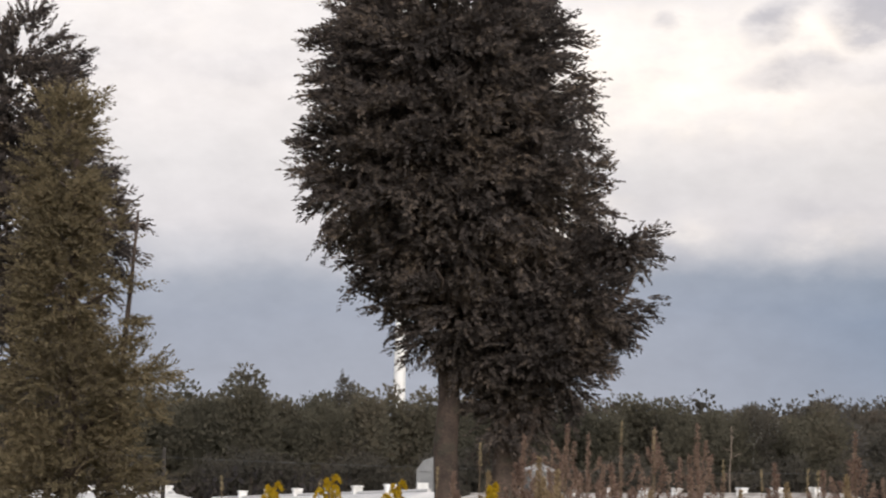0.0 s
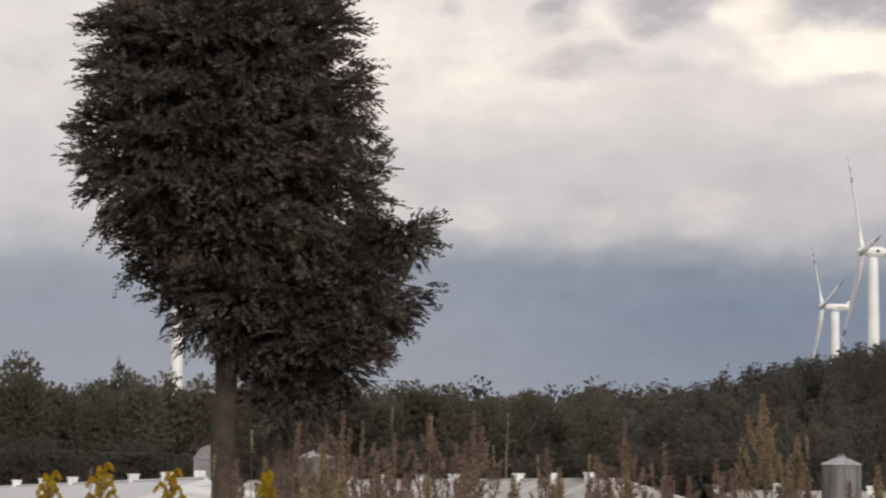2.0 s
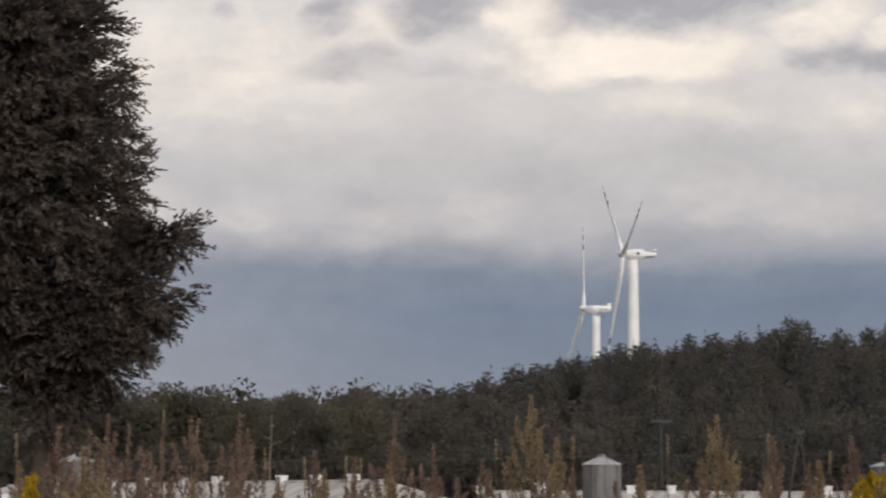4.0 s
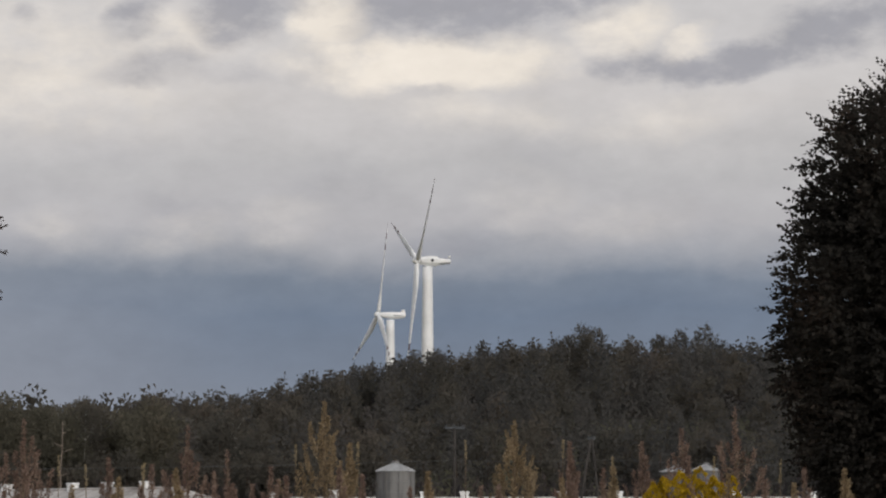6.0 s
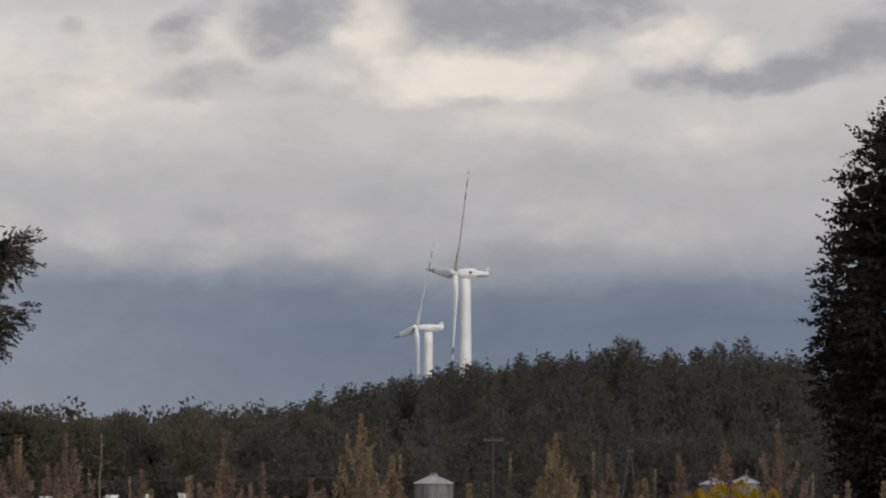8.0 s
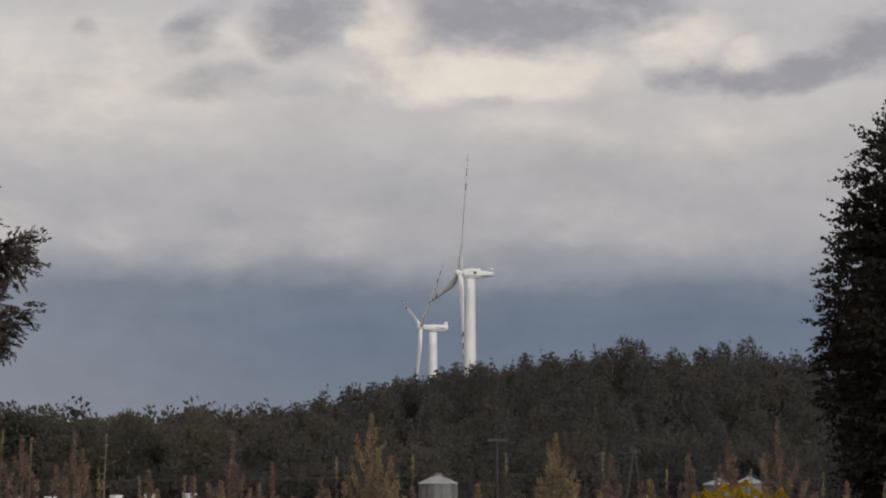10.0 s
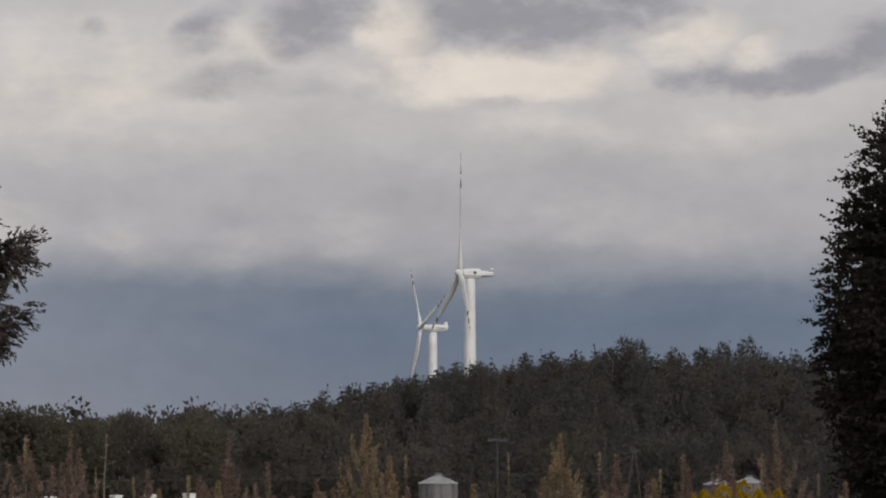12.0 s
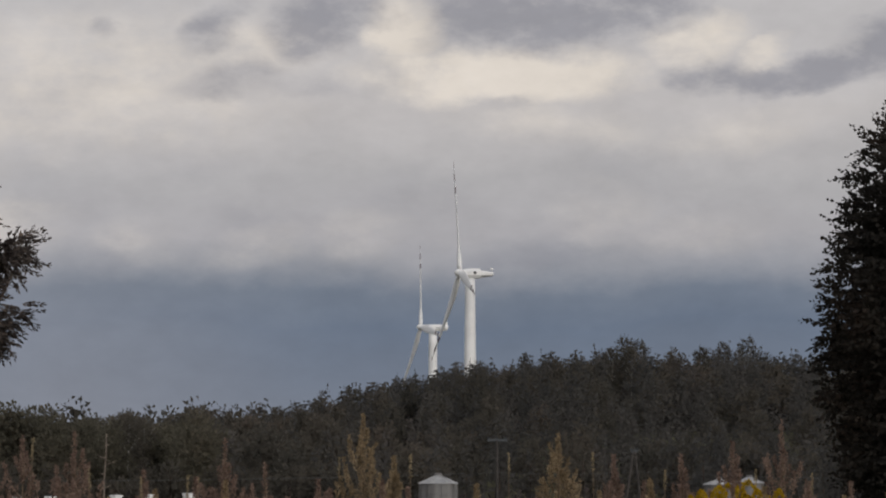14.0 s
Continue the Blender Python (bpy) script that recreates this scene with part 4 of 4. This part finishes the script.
tree("tall_tree", -25.72, 46,
     [((0, 0, -0.3), (0.1, 0, 10.0), 0.25, 0.05)], spread_limbs(4, 10, 18, 3.0, 9.6, 2.2),
     [(M_LEAF_DARK, [((0.35, 0, 9.5), (1.2, 1.2, 1.9), 0.6), ((0.3, 0, 7.4), (2.2, 2.0, 2.1), 1.0), ((0.0, 0, 4.6), (2.2, 2.0, 2.6), 0.9)], 4000, -0.1, FEATHER, 0.06, 0.3, 11, 0.42),
      (M_LEAF_DARK, [((0.3, 0, 9.4), (1.0, 1.0, 1.7), 0.5), ((0.3, 0, 7.3), (2.0, 1.7, 1.9), 1.0), ((0.0, 0, 4.6), (2.0, 1.7, 2.4), 0.9)], 2000, -0.1, INNER, 0.1, 0.0, 1, 0.5)],
     "tall dark dense tree behind a greener one", 22)
LOOSE = ((0.28, 0.55), 13, (0.07, 0.13), 0.42, 0.85)
tree("willow_tree", -23.66, 38,
     [((0, 0, -0.3), (-0.1, 0, 8.0), 0.12, 0.03), ((0.45, 0.2, -0.3), (0.9, 0, 6.5), 0.09, 0.02)], spread_limbs(6, 8, 22, 1.6, 7.0, 0.8),
     [(M_LEAF_GREEN, [((-0.3, 0, 7.0), (0.32, 0.5, 1.4), 0.4), ((-0.3, 0, 5.4), (0.45, 0.6, 1.7), 0.6), ((-0.1, 0, 3.4), (0.95, 1.0, 1.2), 0.7), ((0.45, 0, 5.2), (0.25, 0.4, 1.4), 0.08), ((0.75, 0, 3.8), (0.5, 0.6, 0.6), 0.16), ((-0.1, 0, 2.0), (1.15, 1.3, 1.1), 0.7)], 4400, 0.15, LOOSE, 0.16, 0.3, 6, 0.4)],
     "loose olive-green tree with see-through outer twigs", 23)
ROUND = ((0.18, 0.38), 8, (0.062, 0.11), 0.82, 0.9)
tree("round_leaved_tree", 13.0, 35,
     [((0, 0, -0.3), (0.1, 0, 7.2), 0.24, 0.05)], spread_limbs(8, 8, 22, 1.9, 7.2, 2.0),
     [(M_LEAF_ROUND, [((0.0, 0, 6.35), (1.92, 1.7, 1.95), 0.8), ((-0.15, 0, 5.1), (2.22, 2.1, 2.0), 1.0), ((-0.15, 0, 3.9), (2.22, 2.1, 1.6), 0.9), ((0.0, 0, 2.8), (2.1, 2.0, 1.2), 0.7), ((0.3, 0, 1.9), (1.6, 1.7, 0.9), 0.4)], 15500, 0.05, ROUND, 0.05, 0.5, 2, 0.16),
      (M_LEAF_ROUND, [((0.0, 0, 6.2), (1.6, 1.4, 1.7), 0.8), ((-0.1, 0, 4.6), (1.95, 1.8, 2.0), 1.0), ((0.0, 0, 2.8), (1.85, 1.7, 1.3), 0.7)], 2600, 0.0, INNER, 0.1, 0.0, 1, 0.5)],
     "dense dark round-leaved tree with an uneven edge", 24)


# ---- weeds before the viewer ----
SWAYING = []


def spike(rng, foot, head, width, count, leaf=(0.008, 0.018), blade=(0.003, 0.006)):
    """A feathery spike of seeds from foot to head; widest near its foot."""
    t = rng.uniform(0, 1, count) ** 0.8
    foot, head = np.array(foot), np.array(head)
    axis = unit(head - foot)
    a = rng.uniform(0, 2 * math.pi, count)
    out = unit(np.cross(np.broadcast_to(axis, (count, 3)), np.stack([np.cos(a), np.sin(a), 0.3 * np.sin(3 * a)], 1)))
    reach = width * (1.02 - t) ** 0.6 * rng.uniform(0.0, 1.0, count) ** 1.4
    base = foot + (head - foot) * t[:, None] + out * reach[:, None]
    return leaf_quads(base, unit(out * 0.7 + axis * 0.8 + rng.normal(scale=0.35, size=(count, 3))), rng.uniform(*leaf, count), rng.uniform(*blade, count), rng)


def weed(name, bearing, dist, height, width, spikes, material, label, category, seed, lean=0.0):
    rng = np.random.default_rng(seed)
    p = spot(bearing, dist)
    root = empty(name, (p.x, p.y, 0), -bearing)
    tagged(root, label, category, "tall weeds in the foreground")
    bm = bmesh.new()
    top = np.array([lean, 0, height])
    tube(bm, limb_path((0, 0, 0), top * 0.985, rng, 0.02, 9), np.linspace(0.008, 0.0025, 9), 5)
    vs, fs, k = [], [], 0

    def add(v, f):
        nonlocal k
        vs.append(v)
        fs.append(f + k)
        k += len(v)

    # a slim leading spike, and side spikes that climb steeply from the stalk, longer and wider apart lower down
    width = width * (1.6 if material is M_WEED_RED else 1.15)
    crown = 1.75 * width + 0.13
    add(*spike(rng, top - np.array([0, 0, 0.5 * crown]), top, 0.019, 330))
    count = int(spikes * 2.1)
    for i in range(count):
        t = ((i + 0.5) / count) ** 0.8
        a = i * 2.4 + rng.uniform(-0.5, 0.5)
        r = width * (0.18 + 1.1 * t) * rng.uniform(0.4, 1.1)
        tip_z = height - crown * (0.18 + 0.82 * t) * rng.uniform(0.7, 1.15)
        rise_by = 0.07 + 0.13 * t
        way = np.array([math.cos(a), math.sin(a), 0.0])
        foot = np.array([lean, 0, tip_z - rise_by - 0.5 * r])
        mid = foot + way * r * 0.78 + np.array([0, 0, rise_by * 0.3 + 0.3 * r])
        tip = np.array([lean, 0, tip_z]) + way * r + rng.normal(scale=0.012, size=3)
        tube(bm, [Vector(foot), Vector(mid), Vector(tip)], (0.002, 0.0016, 0.0008), 4)
        add(*spike(rng, mid, tip, 0.013 + 0.005 * t, 110))
        add(*spike(rng, foot * 0.6 + mid * 0.4, mid, 0.008, 25))
    part("stalk", bm, M_STALK, root)
    # dry narrow leaves down the stalk
    n = 26
    z = rng.uniform(0.2, 0.72, n) * height
    a = rng.uniform(0, 2 * math.pi, n)
    v, f = leaf_quads(np.stack([lean * z / height, 0 * z, z], 1), unit(np.stack([np.cos(a), np.sin(a), rng.uniform(-0.2, 0.5, n)], 1)), rng.uniform(0.07, 0.15, n), rng.uniform(0.012, 0.025, n), rng)
    link_mesh("leaves", quads_mesh("leaves", v, f), M_WEED_RED, root)
    link_mesh("plume", quads_mesh("plume", np.concatenate(vs), np.concatenate(fs)), material, root)
    SWAYING.append((root, rng.uniform(0, 6.28), 1.0))
    return root


def grass_head(bearing, dist, height, lean, seed):
    rng = np.random.default_rng(seed)
    p = spot(bearing, dist)
    root = empty("grass_stem", (p.x, p.y, 0), -bearing)
    tagged(root, "straw-coloured grass stem with a narrow seed head", "grass", "grass stems in the foreground")
    top = np.array([lean, 0, height])
    bm = bmesh.new()
    tube(bm, [Vector((0, 0, 0)), Vector(top * 0.5 + np.array([-lean * 0.2, 0, 0])), Vector(top * 0.97)], (0.004, 0.003, 0.0015), 4)
    part("stalk", bm, M_STALK, root)
    v, f = spike(rng, top * (1 - 0.09 / height) - np.array([lean * 0.06, 0, 0]), top, 0.0045, 110, (0.006, 0.012), (0.002, 0.004))
    link_mesh("seed_head", quads_mesh("seed_head", v, f), M_WEED_STRAW, root)
    SWAYING.append((root, rng.uniform(0, 6.28), 1.6))


def goldenrod(bearing, dist, height, width, seed):
    rng = np.random.default_rng(seed)
    p = spot(bearing, dist)
    root = empty("goldenrod", (p.x, p.y, 0), -bearing)
    tagged(root, "yellow goldenrod in flower with arching sprays", "wildflower", "goldenrods in the foreground")
    bm = bmesh.new()
    tube(bm, [(0, 0, 0), (0, 0, height * 0.5), (0, 0, height)], (0.006, 0.005, 0.002), 5)
    vs, fs, k = [], [], 0
    # sprays fan up and out from the stalk and droop at their tips
    for i in range(17):
        a, t = i * 2.4 + rng.uniform(-0.3, 0.3), (i + 0.5) / 17
        r = width * (0.3 + 0.85 * t) * rng.uniform(0.7, 1.2)
        foot = np.array([0, 0, height - 0.05 - 0.2 * t])
        way = np.array([math.cos(a), math.sin(a), 0.0])
        mid = foot + way * r * 0.42 + np.array([0, 0, 0.055 - 0.01 * t])
        far = foot + way * r * 0.8 + np.array([0, 0, 0.075 - 0.025 * t])
        tip = foot + way * r * 1.2 + np.array([0, 0, 0.05 - 0.06 * t])
        tube(bm, [Vector(foot), Vector(mid), Vector(far), Vector(tip)], (0.003, 0.002, 0.0015, 0.001), 4)
        for p0, p1, w, c in ((foot * 0.6 + mid * 0.4, mid, 0.008, 90), (mid, far, 0.010, 140), (far, tip, 0.005, 90)):
            v, f = spike(rng, p0, p1, w, c, (0.007, 0.014), (0.003, 0.005))
            vs.append(v)
            fs.append(f + k)
            k += len(v)
    part("stalk", bm, M_STALK, root)
    link_mesh("flower_head", quads_mesh("flower_head", np.concatenate(vs), np.concatenate(fs)), M_GOLD, root)
    SWAYING.append((root, rng.uniform(0, 6.28), 0.7))


def above(rise_deg, dist):
    return EYE[2] + dist * math.tan(radians(rise_deg))


O, R = M_WEED_OCHRE, M_WEED_RED
# bearing, rise of the top in degrees, distance, half width, side spikes, plume
WEEDS = [(-1.83, 2.92, 10, 0.12, 16, O), (2.73, 2.45, 10, 0.11, 16, O), (-5.1, 2.3, 10, 0.13, 18, R), (-4.15, 1.75, 10, 0.17, 18, R), (-8.8, 2.45, 10.5, 0.13, 18, R),
         (-3.0, 1.35, 9.5, 0.09, 9, R), (4.05, 1.95, 10.5, 0.06, 8, R), (5.75, 1.95, 10, 0.08, 9, R), (6.8, 2.25, 10, 0.07, 10, R), (8.0, 2.75, 10.5, 0.16, 22, R),
         (-11.9, 2.4, 10, 0.12, 14, R), (-13.0, 2.1, 9.5, 0.1, 14, R), (-9.9, 2.35, 10.5, 0.10, 12, R), (-7.0, 1.55, 10, 0.08, 10, R), (9.6, 1.3, 9.5, 0.12, 14, R),
         (-5.9, 1.4, 9.5, 0.1, 12, R), (-10.9, 1.5, 9.5, 0.12, 14, R), (4.8, 1.3, 9.5, 0.08, 9, R), (-12.5, 1.6, 9.2, 0.12, 14, O), (-1.2, 1.9, 10.2, 0.05, 7, O), (-12.3, 2.0, 12.0, 0.2, 20, R), (-11.4, 2.2, 12.5, 0.2, 20, R), (-10.6, 1.9, 12.0, 0.16, 18, R)]
low = np.random.default_rng(90)
for a in np.arange(-14.4, 11.0, 0.85):
    WEEDS.append((a + low.uniform(-0.35, 0.35), low.uniform(0.85, 1.4), low.uniform(8.8, 9.8), low.uniform(0.06, 0.1), 8, O if low.uniform() < 0.35 else R))
for i, (a, e, d, w, n, m) in enumerate(WEEDS):
    weed("tall_weed", a, d, above(e, d), w, n, m, "ochre feathery seed plume on a dry stalk" if m is O else "russet feathery seed plumes on a dry stalk", "weed", 300 + i, 0.0)
HEADS = [(-6.15, 1.45, 0.05), (-7.25, 1.4, -0.03), (-5.95, 1.4, 0.0), (3.75, 2.0, 0.01), (1.55, 2.0, 0.0), (-0.85, 1.95, 0.0), (-9.85, 2.3, 0.03), (-2.5, 1.9, -0.01), (-10.6, 2.5, 0.02), (-14.05, 1.9, 0.0), (7.4, 1.6, 0.02), (-17.9, 0.95, 0.03),
         (-20.1, 1.0, -0.03), (-15.0, 1.3, 0.02), (8.9, 1.5, 0.02), (5.2, 1.6, 0.02), (-8.2, 1.6, -0.04)]
for i, (a, e, lean) in enumerate(HEADS):
    d = 9.0 + (i * 0.37) % 1.5
    grass_head(a - lean * 5, d, above(e, d), lean, 500 + i)
for i, (a, e, d, w) in enumerate([(6.95, 1.22, 9.5, 0.2), (6.35, 1.08, 9.3, 0.17), (7.75, 1.0, 9.3, 0.17), (-17.55, 0.95, 9.5, 0.1), (-15.95, 0.85, 9.4, 0.09), (-13.65, 0.85, 9.2, 0.06), (6.1, 0.95, 9.4, 0.12), (7.25, 1.02, 9.6, 0.13), (-18.9, 0.75, 9.3, 0.09)]):
    goldenrod(a, d, above(e, d), w, 700 + i)


# ---- what moves ----
def motions():
    # the rotors: one turn in 7.0 s and in 5.0 s
    for (rotor, seat), upright, period in ((ROTOR_A, 11.93, 7.0), (ROTOR_B, 12.61, 5.0), (ROTOR_C, 11.3, 7.0)):
        walk(rotor, [(k * 0.5, seat @ pose(0, 0, 0, 360 * (k * 0.5 - upright) / period, 0, 0)) for k in range(29)])
    # the cloud cover drifts to the right
    walk(CLOUDS, [(0, pose(0, 0, 0, 0, 0, 1.25)), (7, pose(0, 0, 0, 0, 0, 0.55)), (14, pose(0, 0, 0, 0, 0, -0.15))])
    # weeds sway in the wind
    for ob, phase, much in SWAYING:
        rest = ob.matrix_basis.copy()
        rows = []
        for k in range(36):
            t = k * 0.4
            s = 0.35 * math.sin(1.1 * t + phase) + 0.22 * math.sin(2.7 * t + 2 * phase)
            rows.append((t, rest @ pose(0, 0, 0, 0.3 * much * s, much * s, 0)))
        walk(ob, rows)


motions()
